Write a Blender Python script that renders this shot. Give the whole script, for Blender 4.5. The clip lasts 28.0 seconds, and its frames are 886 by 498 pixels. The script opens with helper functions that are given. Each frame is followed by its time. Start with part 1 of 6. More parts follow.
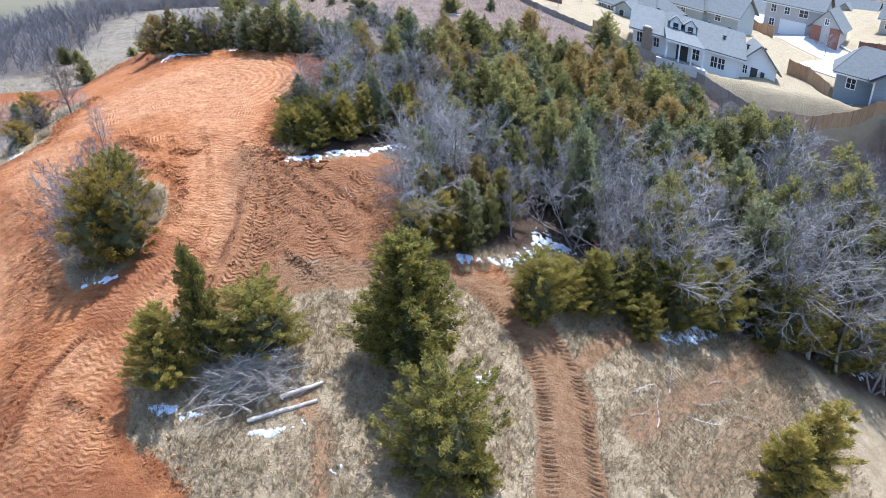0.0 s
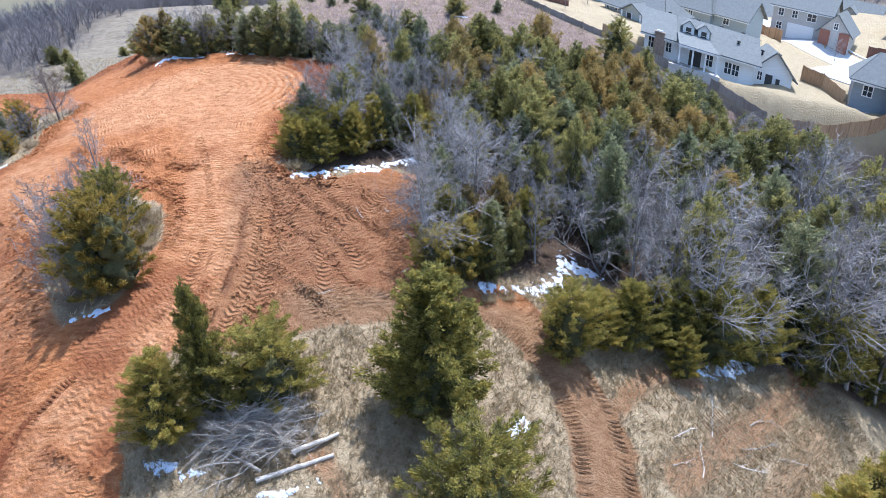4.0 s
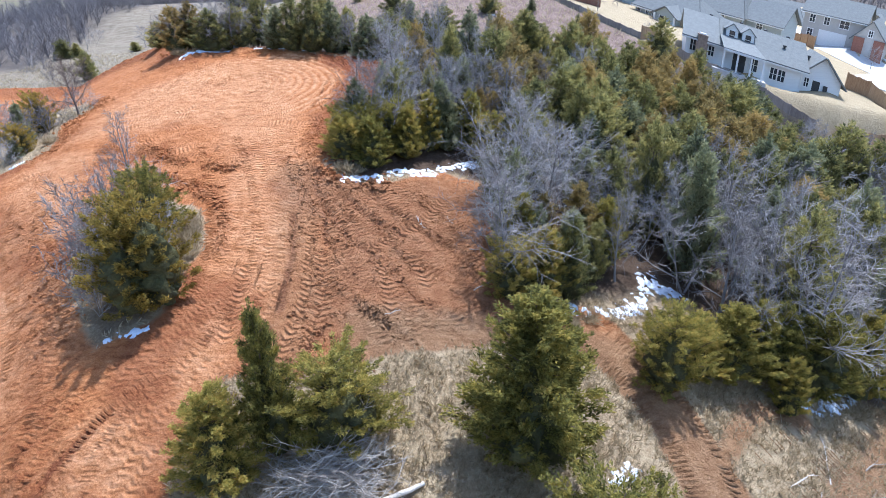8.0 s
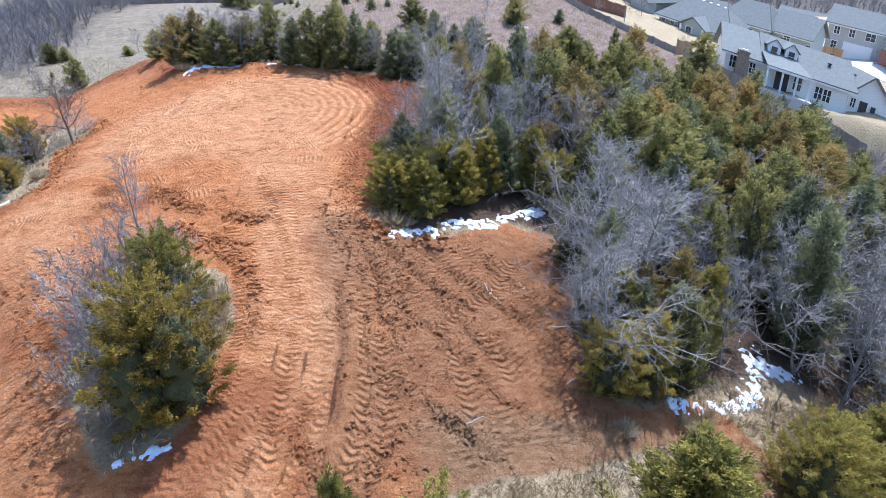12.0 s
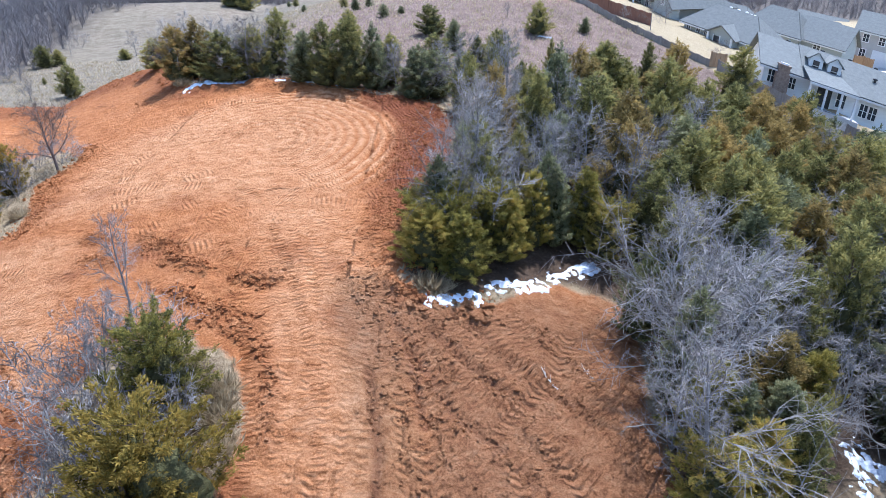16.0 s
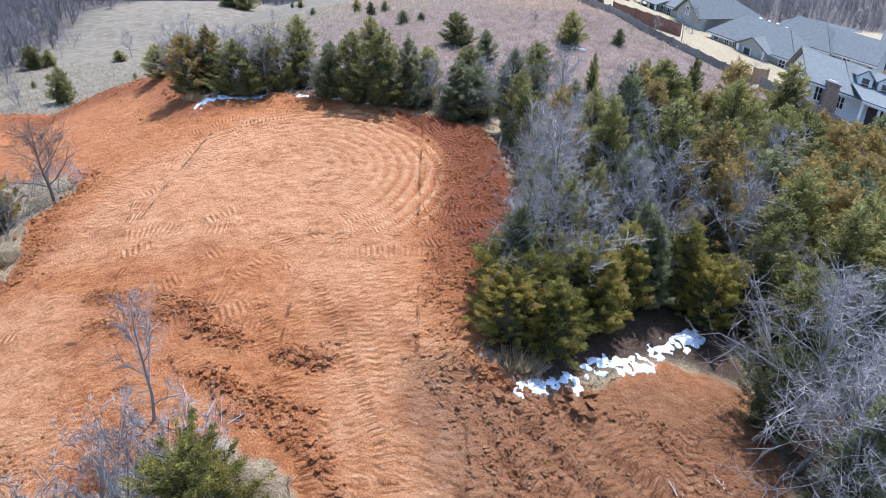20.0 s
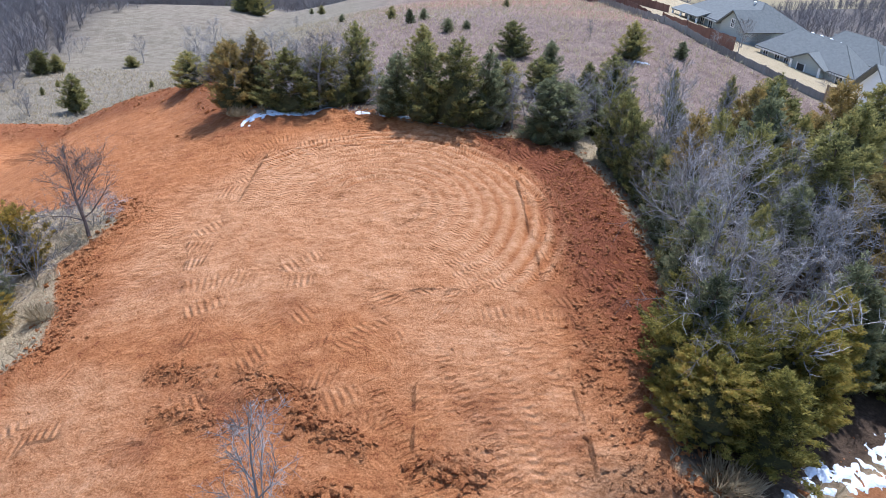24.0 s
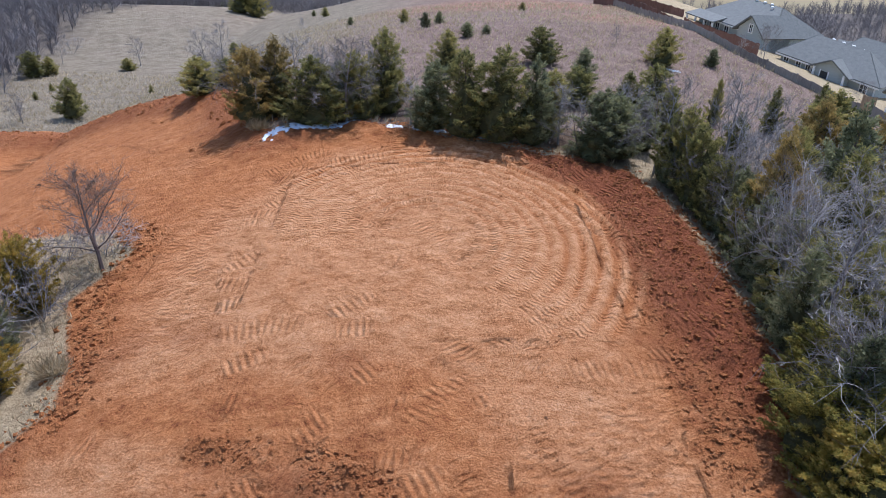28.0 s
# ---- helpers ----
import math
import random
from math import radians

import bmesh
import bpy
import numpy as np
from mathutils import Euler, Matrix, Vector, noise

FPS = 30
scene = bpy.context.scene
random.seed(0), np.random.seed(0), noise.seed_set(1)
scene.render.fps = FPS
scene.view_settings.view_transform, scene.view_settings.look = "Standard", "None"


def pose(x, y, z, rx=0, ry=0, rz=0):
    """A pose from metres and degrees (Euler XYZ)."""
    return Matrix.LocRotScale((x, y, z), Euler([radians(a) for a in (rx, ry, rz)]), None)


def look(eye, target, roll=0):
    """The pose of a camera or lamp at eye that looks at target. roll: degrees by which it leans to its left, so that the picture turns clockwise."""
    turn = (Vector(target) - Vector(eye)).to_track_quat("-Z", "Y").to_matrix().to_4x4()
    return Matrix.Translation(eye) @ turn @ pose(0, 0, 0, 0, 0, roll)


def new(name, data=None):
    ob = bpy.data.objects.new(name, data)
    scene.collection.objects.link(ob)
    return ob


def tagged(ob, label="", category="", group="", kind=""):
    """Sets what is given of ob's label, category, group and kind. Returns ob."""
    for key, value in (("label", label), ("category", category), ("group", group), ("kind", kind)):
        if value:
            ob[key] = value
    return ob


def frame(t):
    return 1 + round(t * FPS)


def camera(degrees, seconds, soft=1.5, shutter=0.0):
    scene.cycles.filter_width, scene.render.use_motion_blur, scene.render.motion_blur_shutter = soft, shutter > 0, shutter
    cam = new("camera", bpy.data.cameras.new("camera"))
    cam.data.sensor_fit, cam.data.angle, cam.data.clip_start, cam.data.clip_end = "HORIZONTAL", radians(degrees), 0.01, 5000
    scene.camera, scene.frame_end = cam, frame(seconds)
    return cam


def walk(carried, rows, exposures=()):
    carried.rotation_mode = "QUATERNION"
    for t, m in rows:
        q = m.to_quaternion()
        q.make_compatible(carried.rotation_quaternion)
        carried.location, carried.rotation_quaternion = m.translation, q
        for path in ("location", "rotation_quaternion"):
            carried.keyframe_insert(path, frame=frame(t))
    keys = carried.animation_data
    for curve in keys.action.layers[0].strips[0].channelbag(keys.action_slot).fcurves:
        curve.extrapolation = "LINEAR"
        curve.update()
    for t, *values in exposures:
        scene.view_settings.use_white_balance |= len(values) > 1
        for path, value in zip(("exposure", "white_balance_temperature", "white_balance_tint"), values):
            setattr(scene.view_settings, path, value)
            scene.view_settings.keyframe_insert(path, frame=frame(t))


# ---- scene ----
EXPOSURES = [(0.0, 0.76, 5350, 11), (21.0, 0.62, 5300, 11), (28.0, 0.12, 5600, 14)]
cam = camera(72.00, 28.0, soft=0.55)
# seconds, eye, tilt, roll, turn
PATH = [
    (0, 0.559, 0.194, 13.633, 64.773, 2.331, 1.073),
    (0.5, 0.391, 0.327, 13.581, 64.807, 2.328, 0.979),
    (1, 0.240, 0.536, 13.537, 64.809, 2.302, 0.946),
    (1.5, -0.030, 0.855, 13.473, 64.865, 2.077, 1.092),
    (2, -0.240, 1.238, 13.433, 64.867, 1.969, 1.111),
    (2.5, -0.378, 1.644, 13.594, 64.741, 1.892, 1.101),
    (3, -0.469, 2.051, 13.802, 64.661, 1.845, 1.004),
    (3.5, -0.566, 2.436, 13.934, 64.584, 1.857, 0.737),
    (5.5, -1.807, 3.619, 13.436, 64.906, 1.851, 0.300),
    (6, -2.254, 3.893, 13.227, 65.002, 1.568, 0.647),
    (6.5, -2.624, 4.207, 13.175, 65.014, 1.274, 0.972),
    (7, -3.029, 4.606, 13.179, 65.002, 1.155, 0.939),
    (7.5, -3.477, 5.075, 13.154, 64.976, 1.058, 0.849),
    (8, -3.957, 5.585, 13.119, 64.988, 0.918, 0.721),
    (8.5, -4.412, 6.142, 13.199, 64.924, 0.752, 0.627),
    (9, -4.861, 6.745, 13.311, 64.929, 0.619, 0.529),
    (9.5, -5.255, 7.367, 13.515, 64.919, 0.513, 0.409),
    (10, -5.671, 8.039, 13.717, 64.905, 0.418, 0.210),
    (10.5, -6.057, 8.682, 13.810, 64.860, 0.364, 0.032),
    (11, -6.450, 9.362, 13.719, 64.924, 0.310, -0.039),
    (11.5, -6.811, 10.032, 13.689, 64.962, 0.239, -0.076),
    (12, -7.183, 10.708, 13.785, 64.916, 0.132, -0.171),
    (12.5, -7.480, 11.352, 13.859, 64.851, -0.018, -0.244),
    (14.5, -7.866, 13.734, 14.184, 64.762, -0.077, 0.170),
    (15, -8.153, 14.209, 14.268, 64.698, -0.127, 0.167),
    (15.5, -8.448, 14.635, 14.354, 64.658, -0.116, -0.096),
    (16, -8.765, 15.135, 14.476, 64.623, -0.291, -0.088),
    (16.5, -9.082, 15.624, 14.459, 64.639, -0.373, -0.113),
    (17, -9.417, 16.123, 14.415, 64.654, -0.482, -0.247),
    (17.5, -9.708, 16.616, 14.481, 64.615, -0.592, -0.295),
    (18, -10.031, 17.143, 14.562, 64.591, -0.749, -0.326),
    (18.5, -10.350, 17.682, 14.600, 64.610, -0.751, -0.502),
    (19, -10.732, 18.267, 14.676, 64.580, -0.901, -0.604),
    (19.5, -11.199, 18.867, 14.723, 64.576, -1.140, -0.695),
    (20, -11.708, 19.488, 14.695, 64.658, -1.295, -0.818),
    (20.5, -12.201, 20.043, 14.713, 64.748, -1.518, -0.844),
    (21, -12.777, 20.558, 14.740, 64.794, -1.695, -0.921),
    (21.5, -13.295, 21.098, 14.706, 64.849, -1.761, -0.893),
    (23.5, -15.422, 23.465, 14.326, 65.329, -2.067, -0.989),
    (24, -15.929, 23.950, 14.227, 65.392, -2.177, -1.093),
    (24.5, -16.393, 24.377, 14.137, 65.438, -2.336, -1.193),
    (25, -16.775, 24.781, 14.054, 65.488, -2.453, -1.280),
    (25.5, -17.121, 25.185, 14.049, 65.506, -2.605, -1.342),
    (26, -17.440, 25.549, 14.102, 65.512, -2.646, -1.452),
    (26.5, -17.697, 25.909, 14.133, 65.543, -2.653, -1.572),
    (27, -17.910, 26.242, 14.156, 65.565, -2.646, -1.729),
    (27.5, -18.062, 26.538, 14.142, 65.577, -2.690, -1.746),
    (28, -18.186, 26.681, 14.129, 65.566, -2.606, -1.949),
]
walk(cam, [(r[0], pose(*r[1:])) for r in PATH], EXPOSURES)

# ---- light ----
SUN_EL, SUN_AZ = radians(65.5), radians(33.0)   # azimuth clockwise from +Y
to_sun = Vector((math.sin(SUN_AZ) * math.cos(SUN_EL), math.cos(SUN_AZ) * math.cos(SUN_EL), math.sin(SUN_EL)))
world = bpy.data.worlds.new("world")
scene.world = world
world.use_nodes = True
wn = world.node_tree.nodes
sky = wn.new("ShaderNodeTexSky")
sky.sky_type, sky.sun_disc = "NISHITA", False
sky.sun_elevation, sky.sun_rotation = SUN_EL, SUN_AZ
sky.air_density, sky.dust_density, sky.ozone_density = 1.2, 1.5, 1.0
wn["Background"].inputs["Strength"].default_value = 0.165
world.node_tree.links.new(sky.outputs[0], wn["Background"].inputs["Color"])
sun = new("sun", bpy.data.lights.new("sun", "SUN"))
sun.data.energy, sun.data.angle, sun.data.color = 4.4, radians(0.55), (1.0, 0.95, 0.88)
sun.matrix_world = look(to_sun * 100, (0, 0, 0))


# ---- materials ----
def material(name, rough=0.9, spec=0.3):
    m = bpy.data.materials.new(name)
    m.use_nodes = True
    b = m.node_tree.nodes["Principled BSDF"]
    b.inputs["Roughness"].default_value = rough
    b.inputs["Specular IOR Level"].default_value = spec
    return m, m.node_tree.nodes, m.node_tree.links, b


def noise_node(n, l, scale, detail=4.0, rough=0.6, coord="Object", stretch=None):
    t = n.new("ShaderNodeTexCoord")
    x = n.new("ShaderNodeTexNoise")
    x.inputs["Scale"].default_value, x.inputs["Detail"].default_value, x.inputs["Roughness"].default_value = scale, detail, rough
    if stretch:
        mp = n.new("ShaderNodeMapping")
        mp.inputs["Scale"].default_value = stretch
        l.new(t.outputs[coord], mp.inputs[0])
        l.new(mp.outputs[0], x.inputs["Vector"])
    else:
        l.new(t.outputs[coord], x.inputs["Vector"])
    return x.outputs[0]


def ramp(n, l, fac, stops):
    r = n.new("ShaderNodeValToRGB")
    e = r.color_ramp.elements
    while len(e) < len(stops):
        e.new(0.5)
    for k, (p, col) in zip(e, stops):
        k.position, k.color = p, (*col, 1)
    l.new(fac, r.inputs[0])
    return r.outputs[0]


def mix(n, l, fac, a, b, mode="MIX"):
    m = n.new("ShaderNodeMix")
    m.data_type, m.blend_type = "RGBA", mode
    for sock, v in ((m.inputs[0], fac), (m.inputs[6], a), (m.inputs[7], b)):
        if isinstance(v, (int, float)):
            sock.default_value = v
        elif isinstance(v, tuple):
            sock.default_value = (*v, 1)
        else:
            l.new(v, sock)
    return m.outputs[2]


def math_node(n, l, op, a, b=0.0, c=0.0, clamp=False):
    m = n.new("ShaderNodeMath")
    m.operation, m.use_clamp = op, clamp
    for sock, v in zip(m.inputs, (a, b, c)):
        if isinstance(v, (int, float)):
            sock.default_value = v
        else:
            l.new(v, sock)
    return m.outputs[0]


def bump(n, l, b, height, strength=0.5, dist=0.05):
    k = n.new("ShaderNodeBump")
    k.inputs["Strength"].default_value, k.inputs["Distance"].default_value = strength, dist
    l.new(height, k.inputs["Height"])
    l.new(k.outputs[0], b.inputs["Normal"])


def attribute(n, name):
    a = n.new("ShaderNodeAttribute")
    a.attribute_name = name
    return a.outputs["Fac"]


def simple(name, stops, scale=6.0, rough=0.85, spec=0.3, bump_scale=0.0, bump_strength=0.4, bump_dist=0.02, per_object=0.0, stretch=None, metal=0.0):
    """A surface in two scales of mottling, with fine relief."""
    m, n, l, b = material(name, rough, spec)
    f1, f2 = noise_node(n, l, scale, 5, 0.65, stretch=stretch), noise_node(n, l, scale * 7.3, 3, 0.6, stretch=stretch)
    fac = math_node(n, l, "MULTIPLY_ADD", f2, 0.4, math_node(n, l, "MULTIPLY", f1, 0.6))
    if per_object:
        o = n.new("ShaderNodeObjectInfo")
        fac = math_node(n, l, "ADD", fac, math_node(n, l, "MULTIPLY_ADD", o.outputs["Random"], per_object, -per_object / 2), clamp=True)
    l.new(ramp(n, l, fac, stops), b.inputs["Base Color"])
    b.inputs["Metallic"].default_value = metal
    if bump_scale:
        bump(n, l, b, noise_node(n, l, bump_scale, 4, 0.6, stretch=stretch), bump_strength, bump_dist)
    return m


def soil_colour(n, l):
    """Red clay: graded pale where packed and dry, dark where freshly turned and damp."""
    big, mid, fine = noise_node(n, l, 0.30, 7, 0.72, stretch=(0.75, 1.5, 1.0)), noise_node(n, l, 2.0, 7, 0.78, stretch=(0.8, 1.5, 1.0)), noise_node(n, l, 18.0, 5, 0.8)
    f = math_node(n, l, "MULTIPLY_ADD", mid, 0.56, math_node(n, l, "MULTIPLY", fine, 0.44))
    base = ramp(n, l, f, [(0.36, (0.15, 0.045, 0.017)), (0.45, (0.37, 0.132, 0.047)), (0.55, (0.53, 0.22, 0.082)), (0.66, (0.72, 0.37, 0.17))])
    pale = ramp(n, l, f, [(0.37, (0.25, 0.098, 0.036)), (0.47, (0.53, 0.245, 0.105)), (0.62, (0.80, 0.465, 0.265))])
    dark = ramp(n, l, f, [(0.28, (0.085, 0.024, 0.012)), (0.50, (0.205, 0.062, 0.028)), (0.78, (0.36, 0.135, 0.065))])
    mottle = math_node(n, l, "MULTIPLY_ADD", big, 1.6, -0.8)
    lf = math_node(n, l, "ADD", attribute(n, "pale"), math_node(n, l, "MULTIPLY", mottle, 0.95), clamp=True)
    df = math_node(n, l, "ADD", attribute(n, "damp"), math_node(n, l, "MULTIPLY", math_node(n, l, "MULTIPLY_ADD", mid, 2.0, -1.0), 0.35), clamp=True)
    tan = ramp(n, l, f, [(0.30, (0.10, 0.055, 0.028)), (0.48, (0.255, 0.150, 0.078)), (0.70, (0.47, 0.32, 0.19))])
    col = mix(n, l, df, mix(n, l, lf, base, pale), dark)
    return mix(n, l, attribute(n, "tan"), col, tan), f, fine


def ground_material():
    m, n, l, b = material("ground", 0.95, 0.15)
    soil, f, fine = soil_colour(n, l)
    g1, g2, g3 = noise_node(n, l, 0.8, 6, 0.7), noise_node(n, l, 9.0, 6, 0.8), noise_node(n, l, 0.045, 4, 0.6)
    gf = math_node(n, l, "MULTIPLY_ADD", g2, 0.6, math_node(n, l, "MULTIPLY", g1, 0.4))
    straw = ramp(n, l, gf, [(0.30, (0.15, 0.095, 0.055)), (0.43, (0.35, 0.255, 0.150)), (0.57, (0.52, 0.405, 0.255)), (0.72, (0.70, 0.585, 0.41))])
    heath = ramp(n, l, gf, [(0.34, (0.085, 0.052, 0.042)), (0.47, (0.215, 0.148, 0.120)), (0.62, (0.34, 0.25, 0.205)), (0.76, (0.45, 0.36, 0.29))])
    grey = ramp(n, l, gf, [(0.34, (0.085, 0.066, 0.045)), (0.47, (0.215, 0.175, 0.125)), (0.60, (0.335, 0.285, 0.21)), (0.74, (0.46, 0.405, 0.315))])
    rust = ramp(n, l, gf, [(0.3, (0.22, 0.085, 0.045)), (0.6, (0.44, 0.215, 0.125))])
    # fallen leaves, coloured darker for the dense shade under the trees
    litter_shade = ramp(n, l, gf, [(0.3, (0.040, 0.027, 0.019)), (0.5, (0.105, 0.070, 0.047)), (0.72, (0.215, 0.150, 0.105))])
    lawn = ramp(n, l, gf, [(0.3, (0.34, 0.265, 0.155)), (0.7, (0.53, 0.425, 0.275))])
    far = ramp(n, l, gf, [(0.3, (0.07, 0.058, 0.05)), (0.6, (0.16, 0.135, 0.115))])
    hf = math_node(n, l, "ADD", attribute(n, "heath"), math_node(n, l, "MULTIPLY_ADD", g3, 1.2, -0.6), clamp=True)
    col = mix(n, l, hf, mix(n, l, attribute(n, "field"), straw, grey), heath)
    col = mix(n, l, math_node(n, l, "MULTIPLY", attribute(n, "rust"), g1, clamp=True), col, rust)
    col = mix(n, l, attribute(n, "lawn"), col, lawn)
    col = mix(n, l, attribute(n, "litter_shade"), col, litter_shade)
    col = mix(n, l, attribute(n, "far"), col, far)
    edge = math_node(n, l, "MULTIPLY_ADD", math_node(n, l, "ADD", attribute(n, "dirt"), math_node(n, l, "MULTIPLY_ADD", gf, 1.1, -0.55)), 3.0, -1.0, clamp=True)
    l.new(mix(n, l, edge, col, soil), b.inputs["Base Color"])
    relief = math_node(n, l, "ADD", noise_node(n, l, 5.0, 6, 0.7), math_node(n, l, "MULTIPLY", noise_node(n, l, 22.0, 4, 0.7), 0.5))
    bar = math_node(n, l, "SINE", attribute(n, "tread_phase"))   # cleat bars of tracks and wheels
    worn = math_node(n, l, "MULTIPLY", attribute(n, "tread_depth"), math_node(n, l, "MULTIPLY_ADD", noise_node(n, l, 1.3, 3, 0.6), 1.9, -0.3, clamp=True))
    bump(n, l, b, math_node(n, l, "MULTIPLY_ADD", math_node(n, l, "MULTIPLY", bar, worn), 0.42, math_node(n, l, "MULTIPLY", relief, 0.9)), 1.0, 0.20)
    return m


def clay_material():
    m, n, l, b = material("clay", 0.95, 0.15)
    soil, f, fine = soil_colour(n, l)
    l.new(soil, b.inputs["Base Color"])
    bump(n, l, b, math_node(n, l, "ADD", noise_node(n, l, 5.0, 6, 0.7), math_node(n, l, "MULTIPLY", noise_node(n, l, 22.0, 4, 0.7), 0.5)), 1.0, 0.22)
    return m


def leaf_material(name, stops):
    m, n, l, b = material(name, 0.75, 0.25)
    g = n.new("ShaderNodeNewGeometry")
    o = n.new("ShaderNodeObjectInfo")
    f = math_node(n, l, "ADD", math_node(n, l, "MULTIPLY", g.outputs["Random Per Island"], 0.34), math_node(n, l, "MULTIPLY_ADD", noise_node(n, l, 3.2, 3, 0.6), 1.3, -0.27))
    f = math_node(n, l, "ADD", f, math_node(n, l, "MULTIPLY_ADD", o.outputs["Random"], 0.3, -0.22), clamp=True)
    c = ramp(n, l, f, stops)
    l.new(c, b.inputs["Base Color"])
    t = n.new("ShaderNodeBsdfTranslucent")
    l.new(c, t.inputs["Color"])
    x = n.new("ShaderNodeMixShader")
    x.inputs[0].default_value = 0.52
    l.new(b.outputs[0], x.inputs[1])
    l.new(t.outputs[0], x.inputs[2])
    l.new(x.outputs[0], n["Material Output"].inputs[0])
    return m


GROUND, CLAY = ground_material(), clay_material()
CEDAR = leaf_material("cedar_foliage", [(0.1, (0.078, 0.080, 0.026)), (0.38, (0.255, 0.232, 0.060)), (0.62, (0.43, 0.355, 0.086)), (0.88, (0.60, 0.425, 0.12))])
CEDAR_GOLD = leaf_material("golden_cedar_foliage", [(0.1, (0.063, 0.058, 0.015)), (0.4, (0.27, 0.205, 0.045)), (0.7, (0.48, 0.34, 0.074)), (0.92, (0.64, 0.43, 0.10))])
# cedar green muted in its colour for the haze that veils the wood
CEDAR_HAZED = leaf_material("haze_muted_cedar_foliage", [(0.1, (0.060, 0.066, 0.030)), (0.38, (0.205, 0.200, 0.076)), (0.62, (0.365, 0.325, 0.112)), (0.9, (0.52, 0.435, 0.155))])
CEDAR_GREY = leaf_material("grey_cedar_foliage", [(0.1, (0.070, 0.080, 0.048)), (0.38, (0.200, 0.212, 0.118)), (0.65, (0.34, 0.34, 0.18)), (0.92, (0.48, 0.44, 0.24))])
CEDAR_RUST = leaf_material("bronzed_cedar_foliage", [(0.1, (0.080, 0.068, 0.028)), (0.35, (0.270, 0.205, 0.078)), (0.65, (0.44, 0.315, 0.108)), (0.92, (0.57, 0.40, 0.15))])
BARK = simple("cedar_bark", [(0.3, (0.10, 0.07, 0.05)), (0.7, (0.24, 0.18, 0.14))], 5, stretch=(1, 1, 0.2), bump_scale=20)
GREY_BARK = simple("grey_bark", [(0.28, (0.13, 0.115, 0.11)), (0.55, (0.27, 0.25, 0.24)), (0.8, (0.43, 0.41, 0.395))], 3, per_object=0.2, bump_scale=25)
TWIG = simple("twig_bark", [(0.28, (0.150, 0.135, 0.130)), (0.55, (0.285, 0.260, 0.250)), (0.8, (0.46, 0.428, 0.410))], 2, per_object=0.35)
# bark of the skyline woods, lightened to put distance haze into its colour
HAZED_TWIG = simple("hazed_far_twigs", [(0.3, (0.150, 0.130, 0.128)), (0.55, (0.250, 0.224, 0.220)), (0.8, (0.37, 0.34, 0.33))], 0.15)
# snow colour dulled and blued, for the shade most patches should lie in
SNOW = simple("snow", [(0.3, (0.50, 0.56, 0.68)), (0.6, (0.80, 0.84, 0.91))], 4, rough=0.6, spec=0.4, bump_scale=14, bump_strength=0.7, bump_dist=0.05)
STRAW = leaf_material("dry_grass", [(0.1, (0.22, 0.16, 0.09)), (0.45, (0.42, 0.335, 0.21)), (0.8, (0.60, 0.51, 0.36))])
DARK_BARK = simple("dark_bark", [(0.28, (0.10, 0.075, 0.065)), (0.7, (0.23, 0.18, 0.155))], 4, bump_scale=25)
# dark green hull colour that stands in for shade deep in the crowns
INNER_SHADE = simple("inner_foliage", [(0.3, (0.05, 0.05, 0.02)), (0.7, (0.14, 0.13, 0.05))], 7, bump_scale=16, bump_strength=1.0, bump_dist=0.12)


# ---- terrain ----
def value_noise(x, y, seed=0):
    """Smooth lattice noise, -1 to 1, for arrays of plan coordinates."""
    xi, yi = np.floor(x).astype(np.int64), np.floor(y).astype(np.int64)
    fx, fy = x - xi, y - yi
    fx, fy = fx * fx * (3 - 2 * fx), fy * fy * (3 - 2 * fy)

    def lattice(a, b):
        h = (a * 374761393 + b * 668265263 + seed * 974711) & 0xFFFFFFFF
        h = ((h ^ (h >> 13)) * 1274126177) & 0xFFFFFFFF
        return ((h ^ (h >> 16)) & 0xFFFF) / 32767.5 - 1

    a, b = lattice(xi, yi), lattice(xi + 1, yi)
    c, d = lattice(xi, yi + 1), lattice(xi + 1, yi + 1)
    return (a * (1 - fx) + b * fx) * (1 - fy) + (c * (1 - fx) + d * fx) * fy


def fbm(x, y, scale, octaves=4, seed=0):
    total, amp, norm = 0.0, 1.0, 0.0
    for k in range(octaves):
        total = total + amp * value_noise(x * scale * 2 ** k, y * scale * 2 ** k, seed + k)
        norm += amp
        amp *= 0.55
    return total / norm


def smooth(a, b, v):
    u = np.clip((v - a) / (b - a), 0, 1)
    return u * u * (3 - 2 * u)


def inside(poly, x, y):
    """Signed distance to a polygon's outline, positive inside."""
    d2, odd = np.full(x.shape, 1e12), np.zeros(x.shape, bool)
    n = len(poly)
    for i in range(n):
        (ax, ay), (bx, by) = poly[i], poly[(i + 1) % n]
        ex, ey = bx - ax, by - ay
        u = np.clip(((x - ax) * ex + (y - ay) * ey) / (ex * ex + ey * ey), 0, 1)
        d2 = np.minimum(d2, (x - ax - u * ex) ** 2 + (y - ay - u * ey) ** 2)
        if ay != by:
            odd ^= ((ay > y) != (by > y)) & (x < (bx - ax) * (y - ay) / (by - ay) + ax)
    return np.where(odd, 1, -1) * np.sqrt(d2)


def near(line, x, y):
    """Distance to an open polyline."""
    d2 = np.full(x.shape, 1e12)
    for (ax, ay), (bx, by) in zip(line, line[1:]):
        ex, ey = bx - ax, by - ay
        u = np.clip(((x - ax) * ex + (y - ay) * ey) / (ex * ex + ey * ey), 0, 1)
        d2 = np.minimum(d2, (x - ax - u * ex) ** 2 + (y - ay - u * ey) ** 2)
    return np.sqrt(d2)


